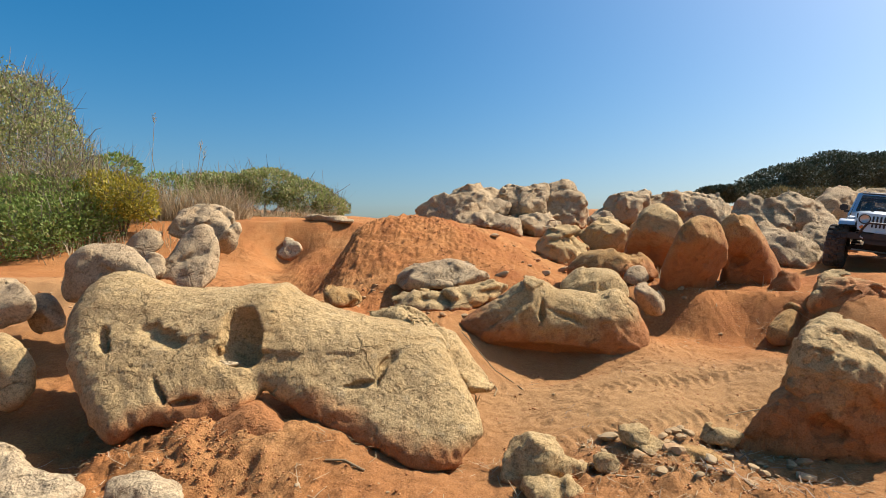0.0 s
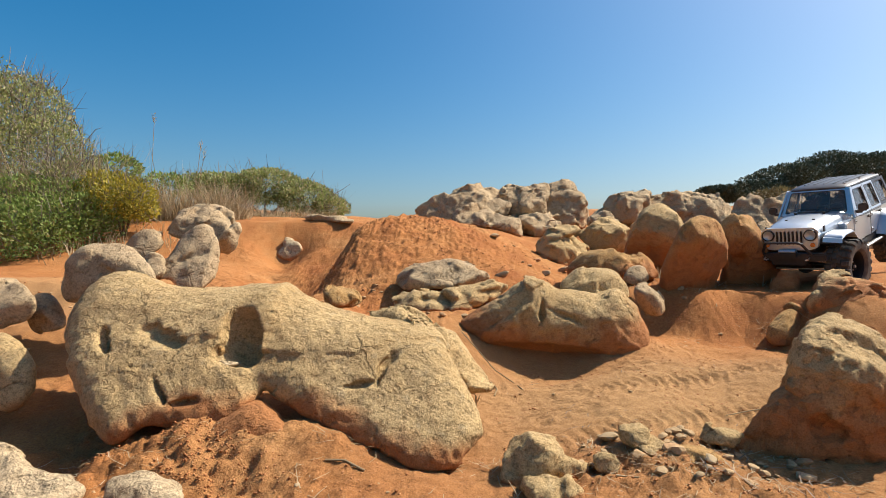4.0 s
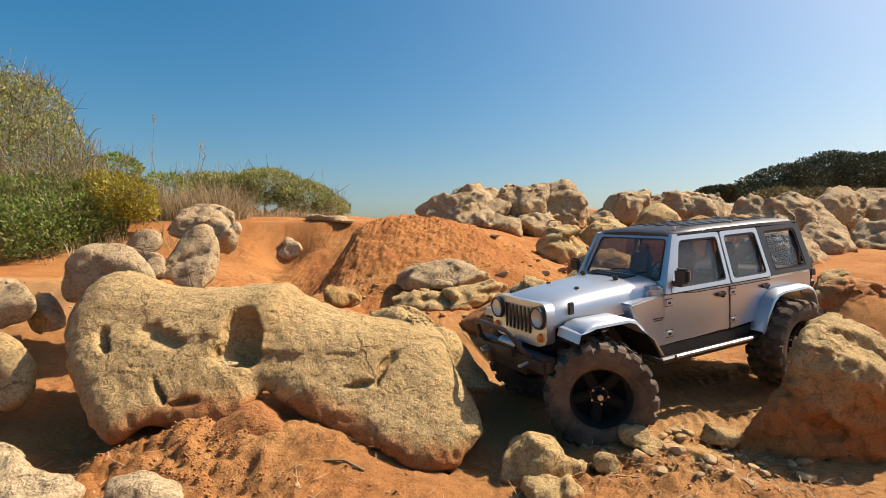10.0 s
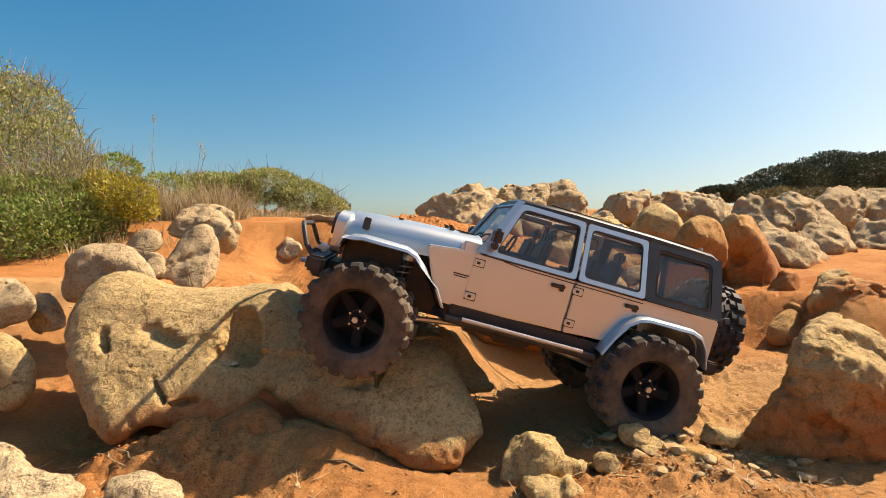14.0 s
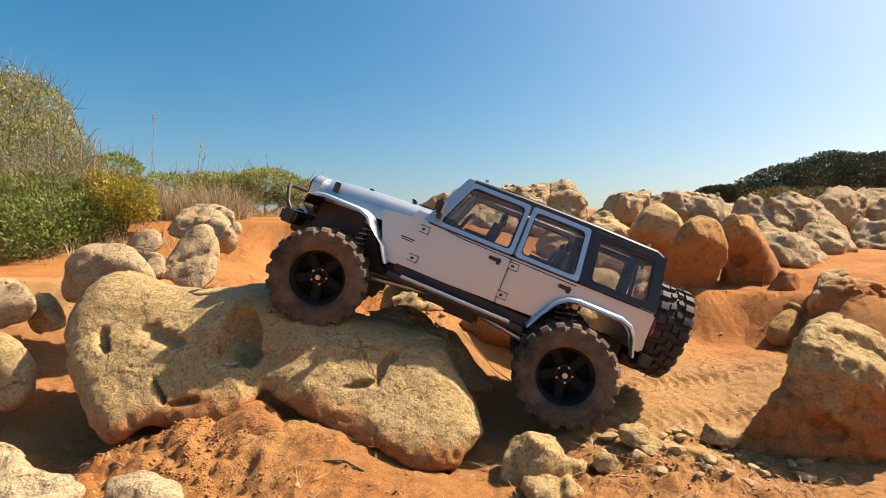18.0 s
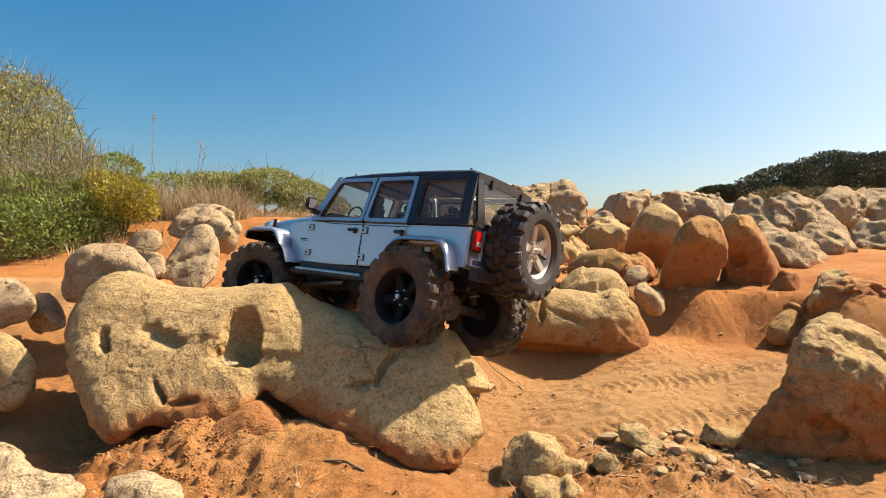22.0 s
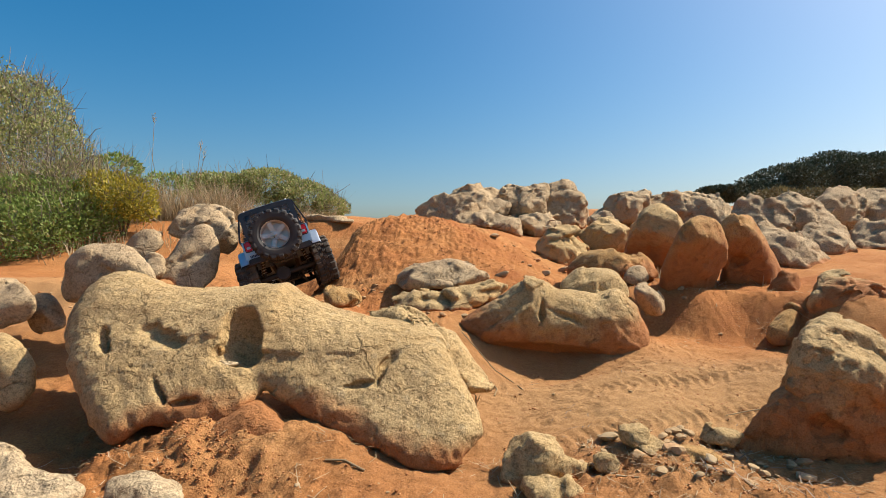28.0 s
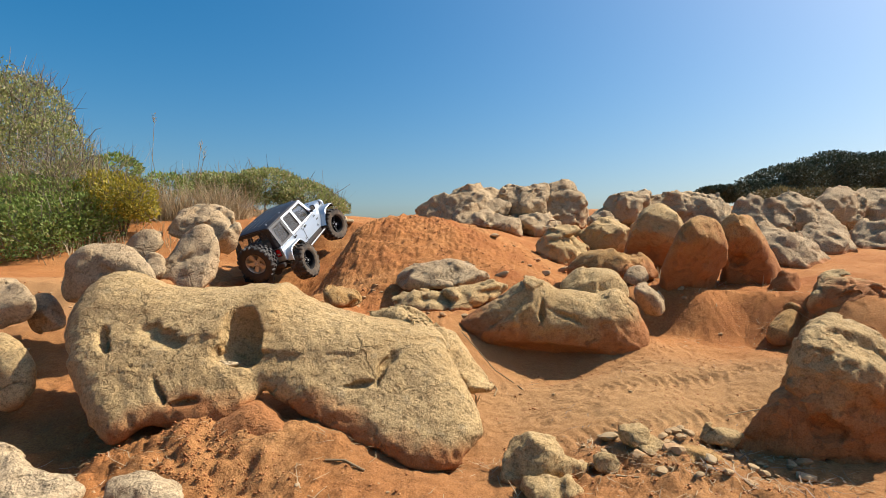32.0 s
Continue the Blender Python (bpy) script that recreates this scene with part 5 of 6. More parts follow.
def tyre_mesh(r=0.0605, half=0.0235, lugs=20):
    """A knobbly tyre in one skin: staggered tread blocks that run over onto the shoulders."""
    bm = bmesh.new()
    across = [(-.014, .032, 0), (-half + .004, .0345, 0), (-half + .0005, .040, 0), (-half, .046, 0), (-half, .0495, 0), (-half + .0002, .0505, 2), (-half + .0012, .0545, 2), (-half + .0035, .0560, 1)]
    across += [(y, .0562, 1) for y in np.linspace(-half + .0045, -.0102, 5)] + [(-.0090, .0562, 0), (-.0078, .0562, 3), (-.0012, .0562, 3), (0, .0562, 0)]
    across += [(-y, rr, k) for y, rr, k in across[-2::-1]]
    n = lugs * 10
    rings = []
    for y, rr, kind in across:
        side = 1 if y >= 0 else -1
        ring = []
        for i in range(n):
            a = 2 * math.pi * i / n
            step = (i / 10 + (0.5 if side > 0 else 0) + abs(y) * 9 * (1 if kind == 3 else -.4)) % 1
            up = 0.0
            if kind in (1, 2) and step < 0.58:
                up = .0048 if kind == 1 else .0030
            if kind == 2 and int(i / 10 + (0.5 if side > 0 else 0)) % 2 and rr < .052:
                up *= 0.2
            if kind == 3 and 0.35 < step < 0.85:
                up = .0042
            ring.append(bm.verts.new(((rr + up) * math.cos(a), y + (0.0012 * side if kind == 2 and up > .001 else 0), (rr + up) * math.sin(a))))
        rings.append(ring)
    rings.append(rings[0])
    for a, b in zip(rings, rings[1:]):
        for k in range(n):
            bm.faces.new((a[k], a[(k + 1) % n], b[(k + 1) % n], b[k]))
    return bm


def rim_mesh(spokes=5, face=0.010):
    barrel = lathe([(-.018, .0335), (-.014, .0300), (.010, .0300), (.0165, .0325), (.0185, .0350), (.0165, .0358), (-.018, .0350), (-.018, .0335)], 40)
    bits = [barrel, disc(.0305, (0, face - .012, 0), "Y", .003, 28), disc(.0085, (0, face - .001, 0), "Y", .010, 20), disc(.0045, (0, face + .006, 0), "Y", .008, 6)]
    for k in range(spokes):
        spoke = block((.0115, .0055, .026), (0, 0, 0), .0015)
        bmesh.ops.transform(spoke, matrix=Matrix.Rotation(2 * math.pi * k / spokes, 4, "Y") @ Matrix.Translation((0, face, .0185)) @ Matrix.Rotation(radians(-8), 4, "X"), verts=spoke.verts[:])
        nut = disc(.0016, (0, face + .004, .0125), "Y", .004, 6)
        bmesh.ops.transform(nut, matrix=Matrix.Rotation(2 * math.pi * (k + .5) / spokes, 4, "Y"), verts=nut.verts[:])
        bits += [spoke, nut]
    return join(*bits)


def wheel(name, tyre_mat, rim_mat, tyre_label, rim_label, face=0.010):
    hub = part(name, disc(.010, (0, -.006, 0), "Y", .02, 16), BLACK, car, tyre_label)
    part("tyre", tyre_mesh(), tyre_mat, hub)
    rim = part("rim", rim_mesh(5, face), rim_mat, hub, rim_label, True)
    part("hub_nut", join(disc(.0034, (0, face + .011, 0), "Y", .004, 6), *(disc(.0013, (.0095 * math.cos(k * 1.2566), face + .0065, .0095 * math.sin(k * 1.2566)), "Y", .002, 6) for k in range(5))), STEEL, rim, "bright hub nut and bolts")
    return hub


WHEELS = []
first = wheel("wheel", RUBBER, RIMDARK, "knobbly dusty tyre on a black rim", "black five-spoke rim", 0.001)
for k, (sx, sy) in enumerate(((1, 1), (1, -1), (-1, 1), (-1, -1))):
    w = first if k == 0 else copy_thing(first, Matrix())
    w.parent = car
    WHEELS.append((w, .16 * sx + .009, .0925 * sy, sy))
spare = wheel("spare_wheel", TREAD, RIMPALE, "knobbly black spare tyre on a pale rim", "pale five-spoke rim")
spare.matrix_basis = pose(-.2560, -.002, .0790, 0, 0, 90) @ pose(0, 0, 0, 0, 12, 0)
part("spare_pin", tube([(0, .014, 0), (.006, .030, -.008)], .0018, 6), BLACK, spare)
AXLES = []
for x in (.169, -.151):
    axle = part("axle", join(tube([(0, .070, 0), (0, -.070, 0)], .007, 12), disc(.017, (0, .012, 0), "X", .030, 18), tube([(0.018, .062, .004), (0.018, -.062, .004)], .0022, 6)), BLACK, car, "black axle with its differential")
    AXLES.append((axle, x))
FRONT_END = {"front_flare", "engine_bay", "hood", "grille", "front_bumper", "skid_plate", "hood_latch", "grille_slot", "headlight", "side_marker", "arch_liner", "bull_bar", "winch_drum", "tow_hook", "bezel", "bonnet_bump"}
for piece in [*car.children, *(p for c in car.children for p in c.children), *(q for c in car.children for p in c.children for q in p.children)]:
    if piece.type == "MESH" and piece.name.split(".")[0] in FRONT_END:
        for v in piece.data.vertices:
            v.co.x += .011 * float(ease(.085, .125, v.co.x))
tie_rod = part("tie_rod", tube([(.193, .060, -.004), (.193, -.060, -.004)], .0022, 8), STEEL, car, "bare metal steering rod")



# ---- plants ----
def leafage(name, dark, light, dry=None, thin=True):
    m, nt, b = material(name, 0.6)
    g = nt.nodes.new("ShaderNodeNewGeometry")
    c = ramp(nt, g.outputs["Random Per Island"], (0.0, dark), (0.7, light), (0.93, light if dry is None else dry))
    nt.links.new(c, b.inputs["Base Color"])
    b.inputs["Specular IOR Level"].default_value = 0.3
    if not thin:
        return m
    through_leaf, both = nt.nodes.new("ShaderNodeBsdfTranslucent"), nt.nodes.new("ShaderNodeMixShader")
    nt.links.new(c, through_leaf.inputs["Color"])
    both.inputs[0].default_value = 0.35
    nt.links.new(b.outputs[0], both.inputs[1])
    nt.links.new(through_leaf.outputs[0], both.inputs[2])
    nt.links.new(both.outputs[0], nt.nodes["Material Output"].inputs["Surface"])
    return m


GREEN = leafage("shrub_leaf", (0.11, 0.16, 0.035), (0.27, 0.345, 0.08), (0.3, 0.27, 0.1))
OLIVE = leafage("olive_leaf", (0.17, 0.195, 0.06), (0.36, 0.38, 0.13), (0.46, 0.38, 0.22))
YELLOW = leafage("yellow_leaf", (0.16, 0.16, 0.025), (0.42, 0.34, 0.035), (0.5, 0.4, 0.06))
STRAW = leafage("straw", (0.26, 0.19, 0.10), (0.46, 0.35, 0.2), (0.58, 0.47, 0.31))
TWIG = leafage("dry_twig", (0.11, 0.085, 0.06), (0.21, 0.17, 0.125), (0.3, 0.24, 0.18))
# far scrub leaves, lightened and greyed to carry distance haze in their colour
MAQUIS = leafage("dark_maquis", (0.05, 0.068, 0.04), (0.10, 0.125, 0.068), (0.13, 0.135, 0.08), False)
BARK = material("bark", 0.9, 0.0, (0.12, 0.085, 0.055))[0]


def leaves_on(lumps, count, size, seed, shell=0.3):
    """Small pointed leaves strewn through the outer layer of some rounded masses: points and faces."""
    rng = np.random.default_rng(seed)
    area = np.array([r[0] * r[2] + r[1] * r[2] for _, r in lumps])
    pick = rng.choice(len(lumps), count, p=area / area.sum())
    c, r = np.array([l[0] for l in lumps])[pick], np.array([l[1] for l in lumps])[pick]
    n = rng.normal(size=(count, 3))
    n /= np.linalg.norm(n, axis=1)[:, None]
    ripple = 1 + 0.16 * fractal(c + n * r, 5.0 / max(0.2, r.mean() * 2), 3, seed)
    p = c + n * r * (ripple * (1 - shell * rng.random(count) ** 1.6))[:, None]
    d = n + rng.normal(size=(count, 3)) * 0.8 + np.array([0, 0, 0.5])
    d /= np.linalg.norm(d, axis=1)[:, None]
    w = np.cross(d, rng.normal(size=(count, 3)))
    w /= np.linalg.norm(w, axis=1)[:, None]
    s = (size * rng.uniform(0.6, 1.3, count))[:, None]
    up = np.cross(w, d)
    quad = np.stack([p, p + d * s * 0.5 + w * s * 0.2 + up * s * 0.06, p + d * s, p + d * s * 0.5 - w * s * 0.2 + up * s * 0.06], 1)
    return quad.reshape(-1, 3), np.arange(4 * count).reshape(-1, 4)


def blades(roots, length, width, lean, seed, up=(0, 0, 1)):
    """Narrow stems of two straight pieces that bend over."""
    rng = np.random.default_rng(seed)
    n = len(roots)
    d = np.array(up) + rng.normal(size=(n, 3)) * lean
    d /= np.linalg.norm(d, axis=1)[:, None]
    w = np.cross(d, rng.normal(size=(n, 3)))
    w = w / np.linalg.norm(w, axis=1)[:, None] * width
    l = (length * rng.uniform(0.45, 1.2, n))[:, None]
    bend = d + rng.normal(size=(n, 3)) * lean * 0.9
    a, m, t = roots, roots + d * l * 0.55, roots + d * l * 0.55 + bend * l * 0.45
    v = np.stack([a - w, a + w, m + w * 0.7, m - w * 0.7, t + w * 0.2, t - w * 0.2], 1)
    base = 6 * np.arange(n)[:, None]
    return v.reshape(-1, 3), np.concatenate([base + np.array([[0, 1, 2, 3]]), base + np.array([[3, 2, 4, 5]])])


def drop_to_ground(x, y, sink=0.0):
    return np.stack([x, y, ground_height(x, y) - sink], 1)


def shrub(label, lumps, count, size, mat, seed, twigs=0, twig_len=0.2, group="shrubs on the bank", shell=0.3):
    """A shrub: a few stems from the ground, a crown of leaves, and bare twigs that stick out."""
    c = np.array([l[0] for l in lumps])
    foot = np.array([c[:, 0].mean(), c[:, 1].mean()])
    z = float(ground_height(foot[:1], foot[1:])[0])
    ob = tagged(new("shrub"), label, "shrub", group)
    ob.location = (foot[0], foot[1], z)
    origin = np.array([foot[0], foot[1], z])
    stems = [tube([(0, 0, -0.02), tuple((np.array(l[0]) - origin) * 0.5 + np.array([0, 0, 0.03])), tuple(np.array(l[0]) - origin)], 0.012 * max(0.4, l[1][2] * 2), 6) for l in lumps]
    part("trunk", join(*stems), BARK, ob, "brown branching stems")
    v, q = leaves_on(lumps, count, size, seed, shell)
    crown = new("crown", quad_mesh("crown", v - origin, q, mat, False))
    crown.parent = ob
    crown["kind"] = "stuff"
    if twigs:
        rng = np.random.default_rng(seed + 5)
        k = rng.integers(len(lumps), size=twigs)
        n = rng.normal(size=(twigs, 3)) * np.array([1, 1, 0.7]) + np.array([0, 0, 0.5])
        n /= np.linalg.norm(n, axis=1)[:, None]
        at = c[k] + n * np.array([l[1] for l in lumps])[k] * rng.uniform(0.6, 0.95, (twigs, 1))
        v, q = blades(at, twig_len, 0.0018, 0.45, seed + 6)
        dry = new("twig_tangle", quad_mesh("twig_tangle", v - origin, q, TWIG, False))
        dry.parent = ob
        tagged(dry, "bare grey-brown twigs", kind="stuff")
    return ob


shrub("tall dense green shrub with bare twigs on top", [
    ((-1.972, 2.350, 0.780), (.30, .3, .28)), ((-1.745, 2.300, 0.672), (.20, .25, .22)), ((-2.219, 2.400, 0.868), (.35, .3, .32)), ((-1.977, 2.500, 0.945), (.17, .2, .17)), ((-1.575, 2.250, 0.555), (.15, .2, .13))],
    30000, 0.016, OLIVE, 101, 1200, 0.13)
shrub("low leafy dark green shrub spreading over the bank", [
    ((-1.574, 1.950, 0.344), (.26, .22, .12)), ((-1.479, 2.050, 0.401), (.22, .2, .11)), ((-1.716, 1.900, 0.322), (.25, .2, .14)), ((-1.462, 2.300, 0.499), (.16, .16, .12)), ((-1.627, 2.100, 0.460), (.3, .2, .13))],
    28000, 0.015, GREEN, 103, 200, 0.1)
shrub("bushy yellow-green flowering shrub on the bank", [((-1.275, 2.120, 0.506), (.11, .12, .075)), ((-1.385, 2.160, 0.538), (.10, .1, .075)), ((-1.205, 2.100, 0.464), (.06, .08, .05))], 5200, 0.016, YELLOW, 105, 150, 0.08)
shrub("rounded green shrub on the skyline", [
    ((-1.274, 3.100, 0.652), (.20, .2, .085)), ((-1.059, 3.150, 0.674), (.22, .2, .10)), ((-0.810, 3.100, 0.602), (.17, .2, .09)), ((-0.650, 3.050, 0.538), (.10, .15, .06)), ((-1.469, 3.200, 0.680), (.12, .15, .07))],
    24000, 0.019, OLIVE, 107, 300, 0.1)
shrub("green shrub behind the dry grass", [((-1.465, 2.800, 0.633), (.12, .12, .06)), ((-1.673, 2.700, 0.707), (.12, .12, .07))], 2600, 0.022, GREEN, 109, 60, 0.1)
# the wooded rise in the distance
shrub("dark green wooded rise far behind the rocks", [
    ((6.264, 9.500, 1.429), (.75, .8, .36)), ((7.077, 9.500, 1.632), (.8, .8, .38)), ((7.992, 9.500, 1.632), (.9, .9, .4)), ((5.695, 9.400, 1.266), (.45, .6, .22)), ((8.907, 9.500, 1.530), (.9, .9, .45)), ((10.439, 9.600, 1.441), (1.2, 1, .5))],
    130000, 0.045, MAQUIS, 111, group="far scrub", shell=0.25)
shrub("small dark green bush far behind the rocks", [((4.730, 9.000, 1.225), (.36, .4, .14)), ((4.489, 9.000, 1.225), (.2, .3, .1))], 16000, 0.042, MAQUIS, 113, group="far scrub", shell=0.25)
shrub("low brown-green scrub under the wooded rise", [((4.784, 7.500, 1.071), (.35, .3, .07)), ((5.346, 7.500, 1.071), (.4, .3, .07)), ((5.988, 7.500, 1.071), (.4, .3, .08))], 3600, 0.05,
      leafage("brown_scrub", (0.08, 0.07, 0.03), (0.16, 0.13, 0.06)), 115, group="far scrub")


def tufts(label, centres, per, length, spread, seed, mat=STRAW, width=0.0016, lean=0.25, name="dry_grass"):
    """Clumps of dry stems, too many to count."""
    rng = np.random.default_rng(seed)
    roots = []
    for x, y in centres:
        xy = rng.normal(size=(per, 2)) * spread + np.array([x, y])
        roots.append(drop_to_ground(xy[:, 0], xy[:, 1], 0.005))
    v, q = blades(np.concatenate(roots), length, width, lean, seed)
    return tagged(new(name, quad_mesh(name, v, q, mat, False)), label, "dry grass", kind="stuff")


rng = np.random.default_rng(5)
tufts("pale dry grass between the shrubs on the bank", [(-1.32 + 0.06 * k + rng.normal() * .02, 2.36 + 0.03 * k) for k in range(6)], 420, 0.16, 0.045, 121, lean=0.4)
tufts("pale dry grass under the skyline shrub", [(-1.25 + 0.075 * k, 2.86 + rng.normal() * .03) for k in range(9)], 200, 0.06, 0.05, 123, lean=0.9)
tufts("long dry grass in front of the tall shrub", [(-1.95 + 0.10 * k, 2.12 + 0.02 * k) for k in range(6)], 260, 0.30, 0.06, 125, lean=0.32)
tufts("thin dry grass on the earth bank", [(-1.7 + 0.14 * k, 1.86 + 0.05 * k + rng.normal() * .03) for k in range(6)], 60, 0.07, 0.05, 127)
tufts("small dry tufts on the mound and slope", [(-0.30, 2.05), (-0.18, 1.95), (0.55, 1.35), (0.78, 1.28), (0.02, 0.71), (-0.26, 2.0)], 24, 0.035, 0.02, 129)
for k, (x, y, h) in enumerate(((-1.36, 2.45, .46), (-1.14, 2.42, .34), (-1.17, 2.5, .30))):
    z = float(ground_height([x], [y])[0])
    stalk = tagged(new("grass_stalk"), "tall thin dry grass stalk with a feathery head", "grass stalk", "tall stalks")
    stalk.location = (x, y, z)
    part("stem", tube([(0, 0, 0), (.008, 0, h * .5), (.02 + .01 * k, 0, h)], .0011, 5), STRAW, stalk)
    v, q = blades(np.tile([[.02 + .01 * k, 0, h]], (26, 1)) + np.random.default_rng(k).normal(size=(26, 3)) * [.003, .003, .014], 0.022, 0.0008, 0.3, 140 + k)
    head = new("seed_head", quad_mesh("seed_head", v, q, STRAW, False))
    head.parent = stalk

# ---- small things on the ground ----
def pebble_stone():
    m, nt, b = material("pebble_stone", 0.9)
    info = nt.nodes.new("ShaderNodeObjectInfo")
    c = ramp(nt, info.outputs["Random"], (0.0, (0.38, 0.2, 0.085)), (0.45, (0.44, 0.29, 0.14)), (0.85, (0.38, 0.255, 0.125)), (1.0, (0.43, 0.31, 0.17)))
    c = mix(nt, 0.6, c, ramp(nt, tex(nt, coords(nt), 3.0, 5, 0.75), (0.3, 0.5), (0.6, 1.15)), "MULTIPLY")
    nt.links.new(c, b.inputs["Base Color"])
    return m


PEBBLE = pebble_stone()


def pebble_mesh(seed):
    bm = bmesh.new()
    bmesh.ops.create_icosphere(bm, subdivisions=2, radius=1)
    rng = np.random.default_rng(seed)
    cuts = [(Vector(rng.normal(size=3)).normalized(), rng.uniform(0.45, 0.85)) for _ in range(9)]
    for v in bm.verts:
        for n, h in cuts:
            over = v.co.dot(n) - h
            if over > 0:
                v.co -= n * over * 0.92
        v.co *= 1 + 0.08 * noise.noise(v.co * 2 + Vector((seed, 0, 0)))
        v.co.z *= 0.62
    me = bpy.data.meshes.new("pebble")
    bm.to_mesh(me)
    bm.free()
    me.materials.append(PEBBLE)
    return me


SHAPES = [pebble_mesh(s) for s in range(7)]


def strew(n, x0, x1, y0, y1, small, large, seed, label, group, power=2.5):
    rng = np.random.default_rng(seed)
    for k in range(n):
        x, y = rng.uniform(x0, x1), rng.uniform(y0, y1)
        s = small + (large - small) * rng.random() ** power
        ob = new("pebble", SHAPES[int(rng.integers(len(SHAPES)))])
        ob.matrix_basis = pose(x, y, float(ground_height([x], [y])[0]) + 0.2 * s, *rng.uniform(-20, 20, 2), rng.uniform(0, 360)) @ Matrix.Diagonal((s, s * rng.uniform(.7, 1), s * rng.uniform(.7, 1), 1))
        tagged(ob, label, "stone", group)


strew(80, .14, .38, .495, .585, .002, .010, 201, "small angular tan stone on the earth", "stones beside the track")
strew(26, .17, .33, .55, .60, .003, .009, 203, "small angular tan stone on the earth", "stones beside the track")
strew(16, .16, .38, .49, .60, .006, .015, 202, "flat broken tan stone lying on the earth", "stones beside the track", 1.6)
strew(30, -.05, .6, .58, .86, .0016, .004, 205, "tiny pale pebble on the sandy track", "pebbles on the track")
strew(14, -.42, -.05, .44, .52, .0015, .004, 207, "small reddish clod-covered stone", "stones below the boulder")
strew(24, -.3, .1, .95, 1.3, .004, .012, 209, "small tan stone on the red earth", "stones on the terrace")
strew(24, .15, .5, 1.3, 1.9, .006, .022, 211, "broken tan stone on the slope", "stones on the slope")
strew(20, -1.0, -.6, .75, 1.2, .004, .012, 213, "small tan stone on the bank", "stones on the bank")
strew(10, .42, .7, .95, 1.3, .004, .012, 215, "small stone in the shade of the boulders", "stones by the boulders")


def litter(label, n, x0, x1, y0, y1, length, seed, mat=STRAW, width=0.0007, name="straw_litter", lean=0.25):
    rng = np.random.default_rng(seed)
    x, y = rng.uniform(x0, x1, n), rng.uniform(y0, y1, n)
    keep = fractal(np.stack([x, y, 0 * x], 1), 14, 2, seed) > -0.1
    roots = drop_to_ground(x[keep], y[keep], -0.0015)
    a = rng.uniform(0, 2 * math.pi, len(roots))
    r2 = np.random.default_rng(seed + 1)
    d = np.stack([np.cos(a), np.sin(a), r2.normal(size=len(a)) * 0.15 + 0.08], 1)
    l = (length * r2.uniform(0.3, 1.2, len(a)))[:, None]
    w = np.stack([-np.sin(a), np.cos(a), 0 * a], 1) * width
    m = roots + d * l * .5 + r2.normal(size=(len(a), 3)) * np.array([1, 1, .3]) * length * 0.08
    t = roots + d * l
    t[:, 2] = np.maximum(t[:, 2], ground_height(t[:, 0], t[:, 1]) + 0.001)
    v = np.stack([roots - w, roots + w, m + w, m - w, t + w * .4, t - w * .4], 1).reshape(-1, 3)
    base = 6 * np.arange(len(a))[:, None]
    q = np.concatenate([base + np.array([[0, 1, 2, 3]]), base + np.array([[3, 2, 4, 5]])])
    return tagged(new(name, quad_mesh(name, v, q, mat, False)), label, "straw", kind="stuff")


litter("dry straw and root hairs on the near ground", 520, .11, .42, .46, .58, .018, 221, width=.0004)
litter("dry roots and stalks matted among the stones", 130, .14, .38, .47, .56, .032, 231, TWIG, .0006)
litter("root hairs hanging out of the broken earth", 520, -.46, .08, .44, .56, .022, 223, STRAW, .0005, lean=.5)
litter("dry bits on the sandy track", 260, .0, .6, .56, .85, .012, 225, TWIG, .0005)
litter("dead twigs on the earth bank", 90, -.9, -.3, 1.1, 2.1, .05, 227, TWIG, .001)
litter("dead twigs in the shade by the boulders", 420, .46, .78, 1.0, 1.3, .03, 229, STRAW, .0006)


CRUMB = leafage("earth_clod", (0.30, 0.112, 0.034), (0.39, 0.16, 0.052), (0.45, 0.21, 0.075), False)


def crumbs(label, n, x0, x1, y0, y1, small, large, seed, only_cloddy=True):
    """Loose clods and crumbs of earth, too many to count."""
    rng = np.random.default_rng(seed)
    x, y = rng.uniform(x0, x1, n), rng.uniform(y0, y1, n)
    keep = rng.random(n) < (cloddy(x, y) ** 1.5 if only_cloddy else 0.8) * ease(-0.25, 0.3, fractal(np.stack([x, y, 0 * x], 1), 16, 3, seed))
    x, y = x[keep], y[keep]
    size = small + (large - small) * rng.random(len(x)) ** 3
    cube = np.array([(a, b, c) for c in (-1, 1) for a, b in ((-1, -1), (1, -1), (1, 1), (-1, 1))], float)
    v = cube[None] * rng.uniform(0.45, 1.0, (len(x), 8, 3)) * size[:, None, None] * np.array([1, 1, 0.75])
    a = rng.uniform(0, 2 * math.pi, len(x))
    c, s = np.cos(a)[:, None], np.sin(a)[:, None]
    v = np.stack([v[:, :, 0] * c - v[:, :, 1] * s, v[:, :, 0] * s + v[:, :, 1] * c, v[:, :, 2]], 2)
    v += np.stack([x, y, ground_height(x, y)], 1)[:, None]
    faces = np.array([(0, 3, 2, 1), (4, 5, 6, 7), (0, 1, 5, 4), (1, 2, 6, 5), (2, 3, 7, 6), (3, 0, 4, 7)])
    q = (faces[None] + 8 * np.arange(len(x))[:, None, None]).reshape(-1, 4)
    return tagged(new("earth_clods", quad_mesh("earth_clods", v.reshape(-1, 3), q, CRUMB, False)), label, "earth clods", kind="stuff")


